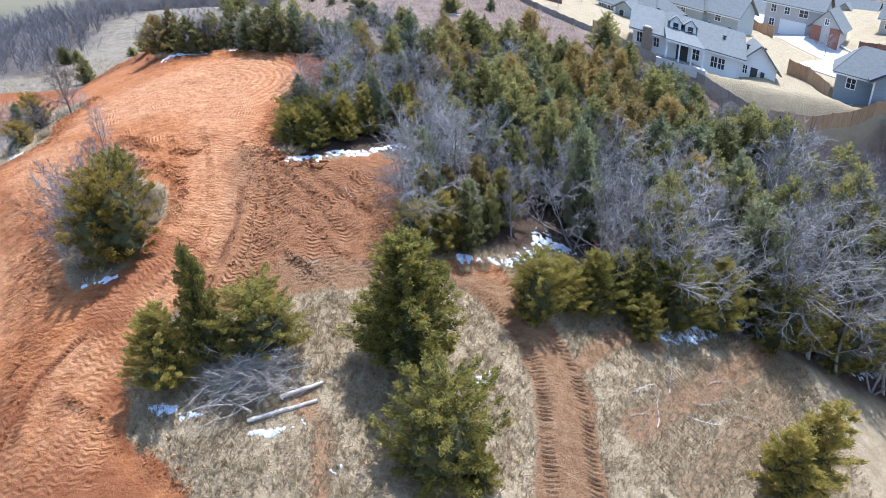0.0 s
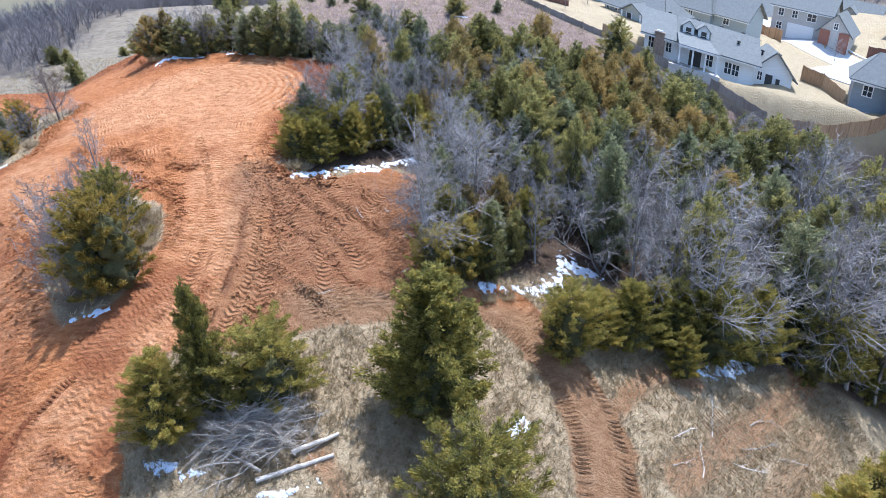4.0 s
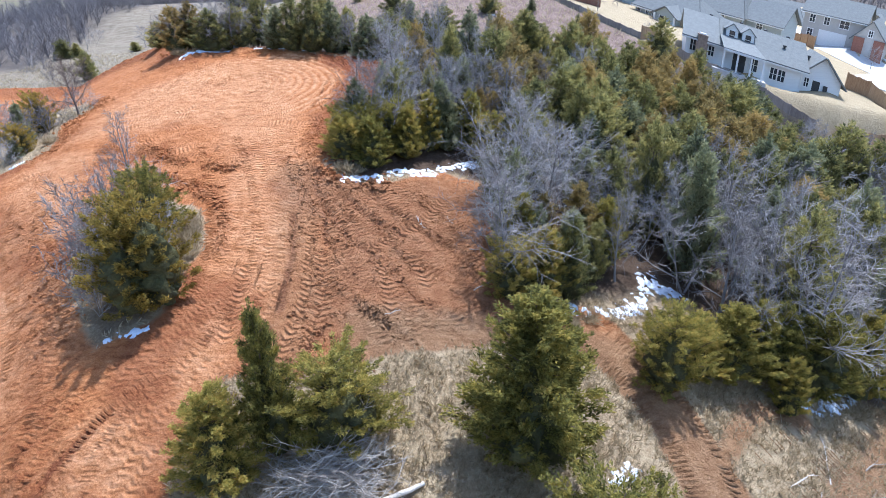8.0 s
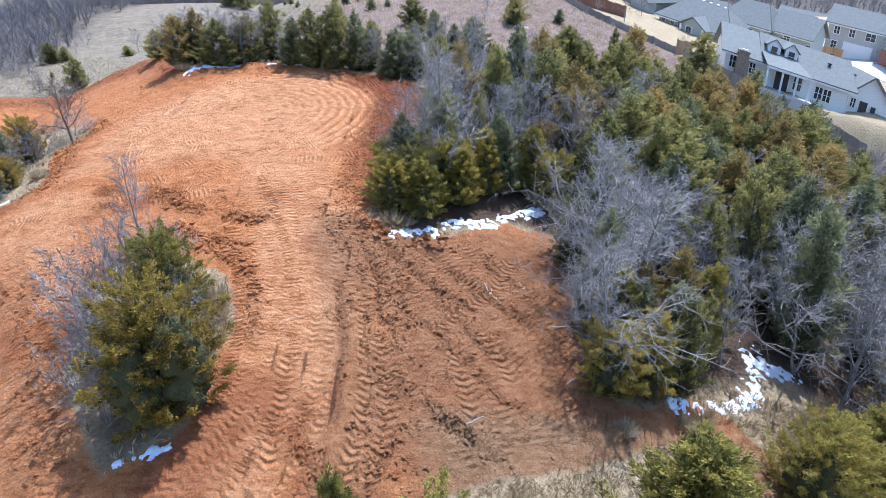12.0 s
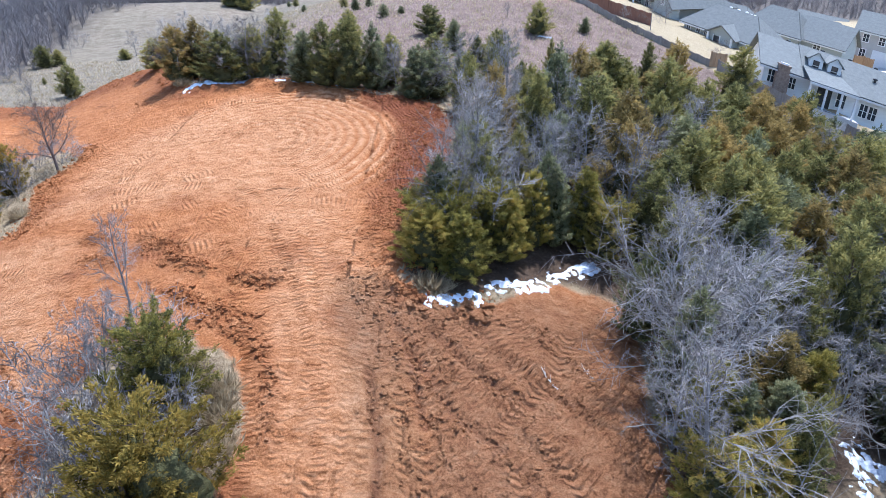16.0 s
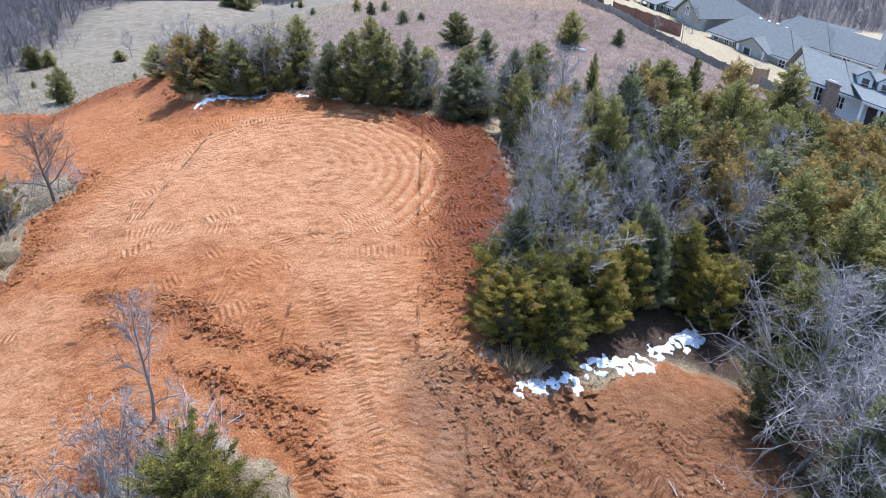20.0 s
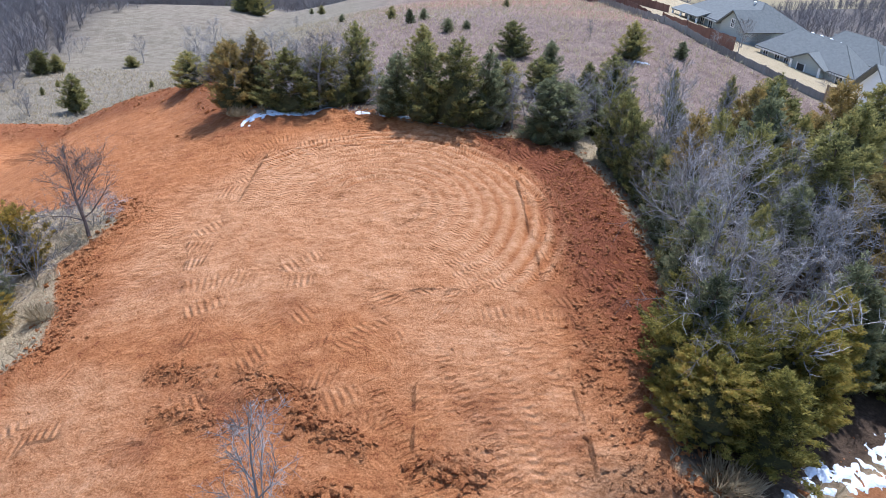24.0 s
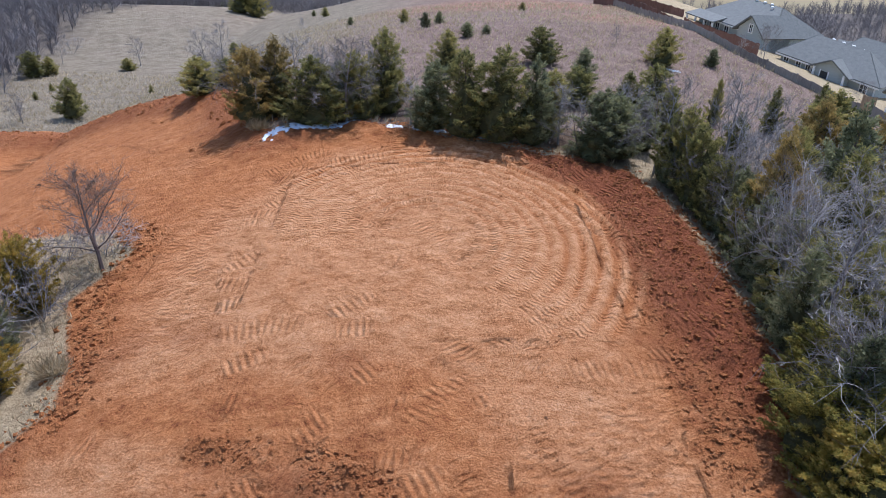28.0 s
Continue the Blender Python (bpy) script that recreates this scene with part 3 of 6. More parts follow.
def tread_fields(x, y):
    """Phase of the bars along the pass that ran last over each point, and how deep they are."""
    phase, depth = np.zeros(x.shape), np.zeros(x.shape)
    for line, wide, pitch, slant, deep, vee in PASSES:
        p = spline(line, 0.7)
        ok = (x > p[:, 0].min() - 1) & (x < p[:, 0].max() + 1) & (y > p[:, 1].min() - 1) & (y < p[:, 1].max() + 1)
        if not ok.any():
            continue
        px, py = x[ok], y[ok]
        best, along, side, run = np.full(px.shape, 1e9), np.zeros(px.shape), np.zeros(px.shape), 0.0
        for (ax, ay), (bx, by) in zip(p, p[1:]):
            ex, ey = bx - ax, by - ay
            ln = math.hypot(ex, ey)
            u = np.clip(((px - ax) * ex + (py - ay) * ey) / ln ** 2, 0, 1)
            d = np.hypot(px - ax - u * ex, py - ay - u * ey)
            c = d < best
            best, along = np.where(c, d, best), np.where(c, run + u * ln, along)
            side = np.where(c, ((px - ax) * ey - (py - ay) * ex) / ln, side)
            run += ln
        band = np.abs((side / 0.58) % 1 - 0.5) * 0.58 if wide > 1 else np.abs(side)
        lean = slant * (band if vee else side)
        edge = min(0.22 * wide, 0.35)
        m = smooth(wide * 0.52, wide * 0.52 - edge, best)
        if wide > 1:
            m = m * np.clip(0.42 + 0.5 * np.cos(2 * math.pi * side / 0.58 + 1.2 * value_noise(px * 0.5, py * 0.5, 12)) + 0.35 * value_noise(px * 0.9, py * 0.9, 13), 0, 1)
        m = m * smooth(-0.05, 0.6, along) * smooth(run + 0.05, run - 0.6, along)
        zone = best < wide * 0.52 + 0.10
        ph, de = phase[ok], depth[ok]
        de = de * smooth(wide * 0.52 + 0.08, wide * 0.52 + 0.26, best)
        ph[zone], de[zone] = (2 * math.pi / pitch * (along + lean))[zone], (m * deep)[zone]
        phase[ok], depth[ok] = ph, de
    dirt = np.minimum(np.minimum(inside(CLEARED, x, y), -inside(ISLE, x, y)), -inside(BRUSH_ISLE, x, y))
    return phase, depth * smooth(0.1, 0.8, dirt)


GZ = height(GX, GY)
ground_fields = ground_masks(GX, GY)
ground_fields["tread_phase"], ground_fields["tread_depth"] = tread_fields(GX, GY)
ny, nx = GX.shape
idx = np.arange(nx * ny).reshape(ny, nx)
quads = np.stack([idx[:-1, :-1], idx[:-1, 1:], idx[1:, 1:], idx[1:, :-1]], -1).reshape(-1, 4)
ground = new("ground", mesh_from("ground", np.stack([GX, GY, GZ], -1).reshape(-1, 3), quads, GROUND, ground_fields, True))
tagged(ground, "red clay clearing amid dry straw grass and woodland floor", "ground", kind="structure")


def ground_z(x, y):
    """Height of the built sheet at plan points, between its grid lines."""
    x, y = np.asarray(x, float), np.asarray(y, float)
    i, j = np.clip(np.searchsorted(gx, x) - 1, 0, nx - 2), np.clip(np.searchsorted(gy, y) - 1, 0, ny - 2)
    u, v = (x - gx[i]) / (gx[i + 1] - gx[i]), (y - gy[j]) / (gy[j + 1] - gy[j])
    return (GZ[j, i] * (1 - u) + GZ[j, i + 1] * u) * (1 - v) + (GZ[j + 1, i] * (1 - u) + GZ[j + 1, i + 1] * u) * v


def zat(x, y):
    return float(ground_z(x, y))


def part(name, me, parent, label="", loc=(0, 0, 0)):
    ob = new(name, me)
    ob.parent = parent
    ob.location = loc
    if label:
        ob["label"] = label
    return ob


# ---- trees ----
def unit(v):
    return v / np.maximum(np.linalg.norm(v, axis=-1, keepdims=True), 1e-9)


def blades(rng, pos, way, length, width, per, spread, jitter=0.0):
    """Fans of slim leaf-shaped blades: (verts, quads)."""
    n = len(pos)
    way = np.repeat(way, per, 0)
    up = rng.random((n * per, 1))   # feathered plumes: the farther along, the slimmer
    pos = np.repeat(pos, per, 0) + rng.normal(0, 1, (n * per, 3)) * jitter * (1.15 - up) + way * up * jitter * 4.5
    way = unit(way + rng.normal(0, spread, (n * per, 3)))
    side = unit(np.cross(way, unit(rng.normal(0, 1, (n * per, 3)))))
    bulge = np.cross(side, way)
    ln = (length[0] + (length[1] - length[0]) * rng.random((n * per, 1)))
    wd = ln * width * (0.7 + 0.6 * rng.random((n * per, 1)))
    mid = pos + way * ln * 0.45
    v = np.stack([pos, mid - side * wd / 2 + bulge * wd * 0.25, pos + way * ln, mid + side * wd / 2 + bulge * wd * 0.25], 1).reshape(-1, 3)
    return v, np.arange(len(v)).reshape(-1, 4)


def tube(points, radii, sides=5):
    """A tapered tube along points: (verts, quads)."""
    points = np.asarray(points, float)
    d = unit(np.gradient(points, axis=0))
    ref = np.where(np.abs(d[:, 2:3]) > 0.9, [[1.0, 0, 0]], [[0, 0, 1.0]])
    a = unit(np.cross(d, ref))
    b = np.cross(d, a)
    ang = np.arange(sides) * 2 * math.pi / sides
    r = np.asarray(radii, float)[:, None, None]
    v = points[:, None] + r * (a[:, None] * np.cos(ang)[None, :, None] + b[:, None] * np.sin(ang)[None, :, None])
    k = np.arange(len(points) * sides).reshape(len(points), sides)
    q = np.stack([k[:-1], np.roll(k[:-1], -1, 1), np.roll(k[1:], -1, 1), k[1:]], -1).reshape(-1, 4)
    return v.reshape(-1, 3), q


def gather(pieces):
    verts, faces, base = [], [], 0
    for v, f in pieces:
        verts.append(v)
        faces.append(f + base)
        base += len(v)
    return np.concatenate(verts), np.concatenate(faces)


PROFILES = {"bell": lambda u: (1 - u) ** 0.62 * np.minimum(1, 0.55 + 3.2 * u), "cone": lambda u: (1 - u) ** 0.9 * 1.1 * np.minimum(1, 0.5 + u * 3.6), "oval": lambda u: np.sqrt(np.maximum(1 - (1.75 * u - 0.72) ** 2 / 1.1, 0)) * 0.98 + 0.06,
            "spire": lambda u: (1 - u) ** 0.75 * np.minimum(1, 0.55 + u * 3), "ragged": lambda u: (1 - u) ** 0.7 * (0.8 + 0.25 * np.sin(u * 17)) * np.minimum(1, 0.5 + 3 * u)}


def cedar_meshes(seed, shape, mat, n_branch, n_spray, per, length, jitter, h=4.0, w=2.8, tops=1):
    """Trunk and crown of an eastern redcedar, branch by rising branch."""
    rng = np.random.default_rng(seed)
    prof = PROFILES[shape]
    wood, pos, way = [], [], []
    for k in range(tops):
        off = np.array([0, 0, 0]) if tops == 1 else np.array([math.cos(k * 2.4 + seed), math.sin(k * 2.4 + seed), 0]) * w * 0.2
        hk = h * (1 - 0.13 * k)
        lean = np.array([rng.normal(0, 0.03), rng.normal(0, 0.03), 1.0])
        zs = np.linspace(-0.12, hk * 0.97, 7)
        wood.append(tube(off * np.linspace(0.4, 1, 7)[:, None] + zs[:, None] * lean, np.linspace(0.085, 0.012, 7) * h / 4, 6))
        nb = n_branch // tops
        u = (np.arange(nb) + rng.random(nb)) / nb * 0.98
        ang = np.arange(nb) * 2.39996 + rng.normal(0, 0.35, nb)
        lobes = 1 + 0.16 * np.sin(ang * 3 + seed) + 0.10 * np.sin(ang * 5 + 2 * seed)
        reach = prof(u) * w / 2 * (0.58 + 0.52 * rng.random(nb)) * lobes * (1 if tops == 1 else 0.78)
        rise = (0.35 + 0.5 * rng.random(nb)) * reach * (0.6 + u)
        share = np.maximum(2, (n_spray / tops * (reach + 0.12) / np.sum(reach + 0.12))).astype(int)
        for b in range(nb):
            out = np.array([math.cos(ang[b]), math.sin(ang[b]), 0])
            foot = off + lean * (0.04 + u[b]) * hk * 0.95
            foot[2] -= rise[b] * 0.45
            foot[2] = max(foot[2], 0.12)
            tip = foot + out * reach[b] + np.array([0, 0, rise[b]])
            s = 1 - rng.random(share[b]) ** 1.5 * 0.85
            bow = np.sin(s * math.pi)[:, None] * np.array([0, 0, -0.08 * reach[b]])
            p = foot + (tip - foot) * s[:, None] + bow
            p = p + rng.normal(0, 1, p.shape) * (0.025 + 0.055 * reach[b] * (1.25 - s[:, None])) * np.array([1, 1, 0.8])
            pos.append(p)
            way.append(unit(out * 0.85 + np.array([0, 0, 0.62]) + 0.7 * unit(p - foot - out * reach[b] * 0.3) + 0.45 * unit(rng.normal(0, 1, p.shape))))
            if b % 3 == 0:
                wood.append(tube([foot, (foot + tip) / 2 - [0, 0, 0.05 * reach[b]], tip], [0.022, 0.014, 0.005], 3))
        top = np.linspace(0.84, 1.03, 16)   # the leader
        pos.append(off + lean * (top * hk)[:, None] + rng.normal(0, 0.03, (16, 3)) * (1.1 - top)[:, None] * 5)
        way.append(unit(np.array([0, 0, 1.0]) + rng.normal(0, 0.35, (16, 3))))
    pos, way = np.concatenate(pos), np.concatenate(way)
    pos[:, 2] = np.maximum(pos[:, 2], 0.04)
    v, q = blades(rng, pos, way, length, 0.34, per, 0.55, jitter)
    core = rng.random(len(pos)) < 0.22   # the shaded inner growth
    inner = pos[core] * np.array([0.62, 0.62, 0.93])
    v, q = gather([(v, q), blades(rng, inner, way[core], (length[1], length[1] * 1.4), 0.30, 3, 0.7, jitter)])
    v[:, 2] = np.maximum(v[:, 2], 0.01)
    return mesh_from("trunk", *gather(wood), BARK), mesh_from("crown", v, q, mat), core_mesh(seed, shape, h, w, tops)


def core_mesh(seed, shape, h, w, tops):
    """The heart of a crown: an uneven lumpy hull, coloured dark for the shade inside."""
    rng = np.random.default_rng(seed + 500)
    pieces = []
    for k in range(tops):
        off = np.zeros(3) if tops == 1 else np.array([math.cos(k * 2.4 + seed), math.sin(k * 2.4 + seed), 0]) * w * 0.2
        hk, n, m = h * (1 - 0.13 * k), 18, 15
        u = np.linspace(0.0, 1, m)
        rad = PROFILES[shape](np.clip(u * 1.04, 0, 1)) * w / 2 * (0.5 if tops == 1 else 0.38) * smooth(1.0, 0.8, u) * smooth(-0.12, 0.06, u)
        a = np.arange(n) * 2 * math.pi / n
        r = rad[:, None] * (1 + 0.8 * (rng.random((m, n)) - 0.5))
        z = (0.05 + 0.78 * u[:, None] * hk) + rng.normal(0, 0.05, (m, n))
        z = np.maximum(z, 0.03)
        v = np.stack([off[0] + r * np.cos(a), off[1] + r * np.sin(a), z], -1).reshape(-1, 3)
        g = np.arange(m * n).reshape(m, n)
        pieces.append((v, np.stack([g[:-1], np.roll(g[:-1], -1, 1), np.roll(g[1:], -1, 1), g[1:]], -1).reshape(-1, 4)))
    return mesh_from("inner_foliage", *gather(pieces), INNER_SHADE, None, True)


def bare_meshes(seed, h=5.0, bark=None, spread=0.55, stems=1, limbs=13, sub=8, twigs=8, low=0.25, thick=0.075, apart=False):
    """Trunk with limbs, and the fine twigs, of a leafless tree."""
    rng = np.random.default_rng(seed)
    wood, fine, ends = [], [], [0]

    def grow(start, way, length, radius, level, bend, sides):
        n = 5 if level < 2 else 3
        pts, d = [start], way
        for _ in range(n - 1):
            d = unit(d + rng.normal(0, bend, 3) + np.array([0, 0, 0.06]))
            pts.append(pts[-1] + d * length / (n - 1))
        pts = np.array(pts)
        (wood if level < 2 else fine).append(tube(pts, np.linspace(radius, radius * (0.28 if level else 0.18), n), sides))
        return pts

    def along(pts, s):
        k = s * (len(pts) - 1)
        i = min(int(k), len(pts) - 2)
        return pts[i] + (pts[i + 1] - pts[i]) * (k - i), unit(pts[i + 1] - pts[i])

    for st in range(stems):
        a = st * 2.4 + rng.random()
        way = unit(np.array([math.cos(a), math.sin(a), 2.2 if stems > 1 else 14.0]))
        hh = h * (0.75 + 0.25 * rng.random()) if stems > 1 else h
        trunk = grow(np.array([0.05 * st, 0, -0.15]), way, hh * 0.92, thick * (1 if stems == 1 else 0.6) * h / 5, 0, 0.09, 6)
        for k in range(limbs):
            s = low + (1 - low) * (k + rng.random()) / limbs
            p, d = along(trunk, min(s, 0.99))
            ang = k * 2.4 + rng.normal(0, 0.4)
            out = np.array([math.cos(ang), math.sin(ang), 0])
            ln = hh * spread * (1.05 - 0.75 * s) * (0.7 + 0.5 * rng.random())
            limb = grow(p, unit(out + d * (0.7 + 0.5 * rng.random())), ln, thick * 0.42 * (1.1 - 0.7 * s) * h / 5, 1, 0.16, 4)
            for j in range(sub):
                q, e = along(limb, 0.25 + 0.74 * (j + rng.random()) / sub)
                tw = grow(q, unit(e * 0.8 + unit(rng.normal(0, 1, 3)) * 0.8), ln * (0.32 + 0.25 * rng.random()), 0.013, 2, 0.2, 3)
                for _ in range(twigs):
                    r, g = along(tw, 0.15 + 0.84 * rng.random())
                    grow(r, unit(g * 0.7 + unit(rng.normal(0, 1, 3)) * 0.9), ln * (0.14 + 0.2 * rng.random()), 0.007, 3, 0.22, 3)
        ends.append(len(wood))
    if apart:   # each stem of a shrub by itself
        return [mesh_from("stem", *gather(wood[a:b]), bark or GREY_BARK) for a, b in zip(ends, ends[1:])] + [mesh_from("twig_crown", *gather(fine), bark or TWIG)]
    return mesh_from("trunk", *gather(wood), bark or GREY_BARK), mesh_from("twig_crown", *gather(fine), bark or TWIG)


def plant(name, meshes, parts, x, y, sx, sz, label, category, group="", turn=0.0, lean=0.0, sink=0.05):
    root = new(name)
    root.empty_display_size = 0.3
    root.matrix_basis = pose(x, y, zat(x, y) - sink, lean, lean * 0.5, turn) @ Matrix.Diagonal((sx, sx, sz, 1))
    for p, me in zip(parts, meshes):
        ob = part(p, me, root)
        if p == "twig_crown":
            ob["kind"] = "stuff"
    return tagged(root, label, category, group)


HI = dict(n_branch=120, n_spray=2700, per=14, length=(0.050, 0.125), jitter=0.045)
LO = dict(n_branch=84, n_spray=1150, per=14, length=(0.060, 0.155), jitter=0.055)
near_cedars = {"oval": cedar_meshes(11, "oval", CEDAR, **HI), "cone": cedar_meshes(12, "bell", CEDAR, **HI), "wide": cedar_meshes(13, "bell", CEDAR, tops=2, **HI), "broad": cedar_meshes(18, "bell", CEDAR, 190, 4800, 13, (0.045, 0.115), 0.04),
               "gold": cedar_meshes(14, "oval", CEDAR_GOLD, tops=3, **HI), "spire": cedar_meshes(15, "spire", CEDAR, **HI), "grey": cedar_meshes(16, "ragged", CEDAR_GREY, **HI),
               "bronze": cedar_meshes(17, "oval", CEDAR_GOLD, **HI)}
far_cedars = [cedar_meshes(20 + k, s, m, **LO) for k, (s, m) in enumerate([("bell", CEDAR_HAZED), ("bell", CEDAR_RUST), ("ragged", CEDAR_GREY), ("spire", CEDAR_HAZED), ("bell", CEDAR_GREY), ("cone", CEDAR_GREY), ("bell", CEDAR_HAZED), ("cone", CEDAR_RUST)])]
CEDAR_WORDS = ["dense dark green cedar in the wood", "bronzed winter cedar in the wood", "ragged grey-green cedar in the wood", "slim green cedar in the wood", "broad grey-green cedar in the wood",
               "conical grey-green cedar in the wood", "ragged dark green cedar in the wood", "slim bronzed cedar in the wood"]
bare_trees = [bare_meshes(40, 5, None, 0.5), bare_meshes(41, 5, None, 0.6, limbs=12), bare_meshes(42, 5, None, 0.55, stems=2, limbs=7), bare_meshes(43, 5, None, 0.45, low=0.15), bare_meshes(44, 5, None, 0.5, stems=3, limbs=6, sub=5), bare_meshes(45, 5, None, 0.65, limbs=10)]
shrubs = [bare_meshes(50, 2.6, None, 0.5, stems=5, limbs=5, sub=4, twigs=5, low=0.1, thick=0.05, apart=True), bare_meshes(51, 2.6, None, 0.6, stems=6, limbs=5, sub=5, twigs=4, low=0.1, thick=0.05, apart=True)]

# cedars that stand apart: kind, x, y, height, width, words
for kind, x, y, h, w, words in [
        ("cone", -10.6, 18.4, 3.4, 2.8, "dense olive-green cedar beside the brush pile"), ("spire", -9.2, 19.4, 4.9, 2.2, "tall slender dark cedar rising behind the brush pile"),
        ("oval", -7.3, 19.9, 3.1, 3.1, "rounded green cedar beside the brush pile"), ("broad", -1.5, 20.2, 5.5, 4.9, "broad pointed green cedar on the dry meadow"),
        ("cone", 0.9, 15.7, 2.0, 1.5, "small green cedar beside a larger round one"), ("oval", -0.3, 16.0, 4.1, 3.7, "broad round green cedar by the tractor lane"), ("wide", 14.4, 19.3, 4.4, 4.0, "open bronze-green cedar on the dry slope"),
        ("oval", 3.7, 23.9, 3.3, 2.5, "low green cedar at the edge of the wood"), ("cone", 6.7, 25.5, 3.2, 3.1, "conical green cedar at the edge of the wood"),
        ("cone", 9.0, 26.3, 3.4, 2.8, "conical green cedar at the edge of the wood"), ("oval", 11.1, 26.5, 3.8, 2.9, "dark rounded cedar at the edge of the wood"),
        ("cone", 9.0, 24.7, 2.4, 1.8, "small conical cedar before the wood"), ("oval", -1.7, 26.7, 2.5, 2.2, "low green cedar at the bay's corner"), ("cone", -0.4, 27.0, 3.0, 2.4, "conical green cedar at the bay's corner"), ("cone", -1.3, 28.5, 3.2, 2.3, "conical green cedar at the bay's corner"), ("grey", 1.0, 28.8, 3.0, 2.4, "ragged grey-green cedar above the melting snow"), ("cone", 2.6, 30.2, 3.2, 2.2, "conical green cedar above the melting snow"),
        ("cone", 13.6, 27.6, 4.0, 3.2, "dark conical cedar at the edge of the wood"), ("oval", 17.4, 28.6, 4.2, 3.4, "dark rounded cedar at the edge of the wood"), ("spire", 19.6, 29.6, 5.0, 3.0, "tall dark cedar at the edge of the wood"), ("oval", 22.0, 29.8, 4.2, 3.4, "dark rounded cedar at the edge of the wood"),
        ("cone", 5.2, 24.9, 2.7, 2.5, "low green cedar at the edge of the wood"), ("cone", 7.9, 26.2, 3.2, 2.6, "conical green cedar at the edge of the wood"),
        ("gold", -15.3, 25.0, 4.4, 3.5, "bushy golden-green cedar on the grass island"), ("oval", -16.4, 28.7, 3.0, 2.3, "bright green cedar among shrubs on the grass island"),
        ("cone", -7.9, 34.6, 2.5, 2.3, "conical green cedar where wood and clearing meet"), ("oval", -9.2, 35.1, 2.1, 2.0, "low green cedar where wood and clearing meet"),
        ("cone", -6.3, 36.0, 2.7, 2.1, "green cedar above the melting snow"), ("oval", -8.5, 35.9, 2.4, 2.2, "rounded green cedar where wood and clearing meet")]:
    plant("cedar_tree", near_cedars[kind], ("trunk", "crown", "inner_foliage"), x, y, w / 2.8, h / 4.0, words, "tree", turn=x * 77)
dark_tree = bare_meshes(60, 5, DARK_BARK, 0.72, 1, 18, 11, 9, 0.2, 0.11)

# the wood beside the clearing
rng = np.random.default_rng(7)
spots = []
for _ in range(14000):
    x, y = rng.uniform(-10, 36), rng.uniform(26, 67)
    e = float(inside(WOOD, np.array([x]), np.array([y]))[0])
    gap = 1.3 if y < 46 else 1.55
    if e < 0.25 or any((x - a) ** 2 + (y - b) ** 2 < gap * gap for a, b, _ in spots):
        continue
    if math.hypot(x - 2.2, y - 27.1) < 1.0 or math.hypot(x - 4.8, y - 29.6) < 1.7 or math.hypot(x - 14.8, y - 29.0) < 1.9 or math.hypot(x - 1.4, y - 52.8) < 1.8:
        continue   # open snow
    spots.append((x, y, e))
for x, y, e in spots:
    z = zat(x, y)
    grow = 1 + 0.085 * max(0.0, 1.5 - z)
    olive = (y > 36 and x > -1.5) and not (x > 17 and y < 44)   # cedars rule the middle of the wood, bare trees its rims
    bare_share = 0.2 if olive else 0.62
    if rng.random() < bare_share:
        k = int(rng.integers(len(bare_trees)))
        h = rng.uniform(3.6, 5.6) * grow * (0.7 if x > 19 and y > 46 else 1)
        plant("bare_tree", bare_trees[k], ("trunk", "twig_crown"), x, y, h / 5 * rng.uniform(0.8, 1.1), h / 5, "leafless grey tree with fine twigs in the wood", "tree", "trees of the wood", rng.uniform(0, 360), rng.normal(0, 3))
    else:
        k = int(rng.choice(8, p=[0.20, 0.24, 0.05, 0.12, 0.04, 0.04, 0.16, 0.15] if olive else [0.24, 0.07, 0.12, 0.15, 0.10, 0.08, 0.20, 0.04]))
        h = rng.uniform(2.8, 5.4) * grow * (0.75 if e < 1.2 else 1) * (0.7 if x > 19 and y > 46 else 1)
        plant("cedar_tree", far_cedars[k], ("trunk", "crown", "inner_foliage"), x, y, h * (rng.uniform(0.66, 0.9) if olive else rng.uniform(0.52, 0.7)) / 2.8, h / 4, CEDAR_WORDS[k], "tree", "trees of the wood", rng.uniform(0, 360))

# the wood's rim along the pad, where crowns reach over the turned clay
rim = spline([(-9.0, 36.4), (-7.9, 39), (-7.4, 42), (-7.2, 46), (-7.3, 50), (-8.2, 52.6)], 0.85)
for k, (x, y) in enumerate(rim):
    x, y = x + rng.normal(0, 0.2) + 0.15, y + rng.normal(0, 0.2)
    if k % 3 == 1:
        h = rng.uniform(3.0, 4.4)
        plant("bare_tree", bare_trees[k % len(bare_trees)], ("trunk", "twig_crown"), x, y, h / 5, h / 5, "leafless grey tree at the wood's rim", "tree", "trees of the wood", rng.uniform(0, 360), rng.normal(0, 4))
    else:
        j = (2, 5, 0, 6)[k % 4]
        h = rng.uniform(2.0, 3.6)
        plant("cedar_tree", far_cedars[j], ("trunk", "crown", "inner_foliage"), x, y, h * rng.uniform(0.62, 0.85) / 2.8, h / 4, CEDAR_WORDS[j].replace("in the wood", "at the wood's rim"), "tree", "trees of the wood", rng.uniform(0, 360))
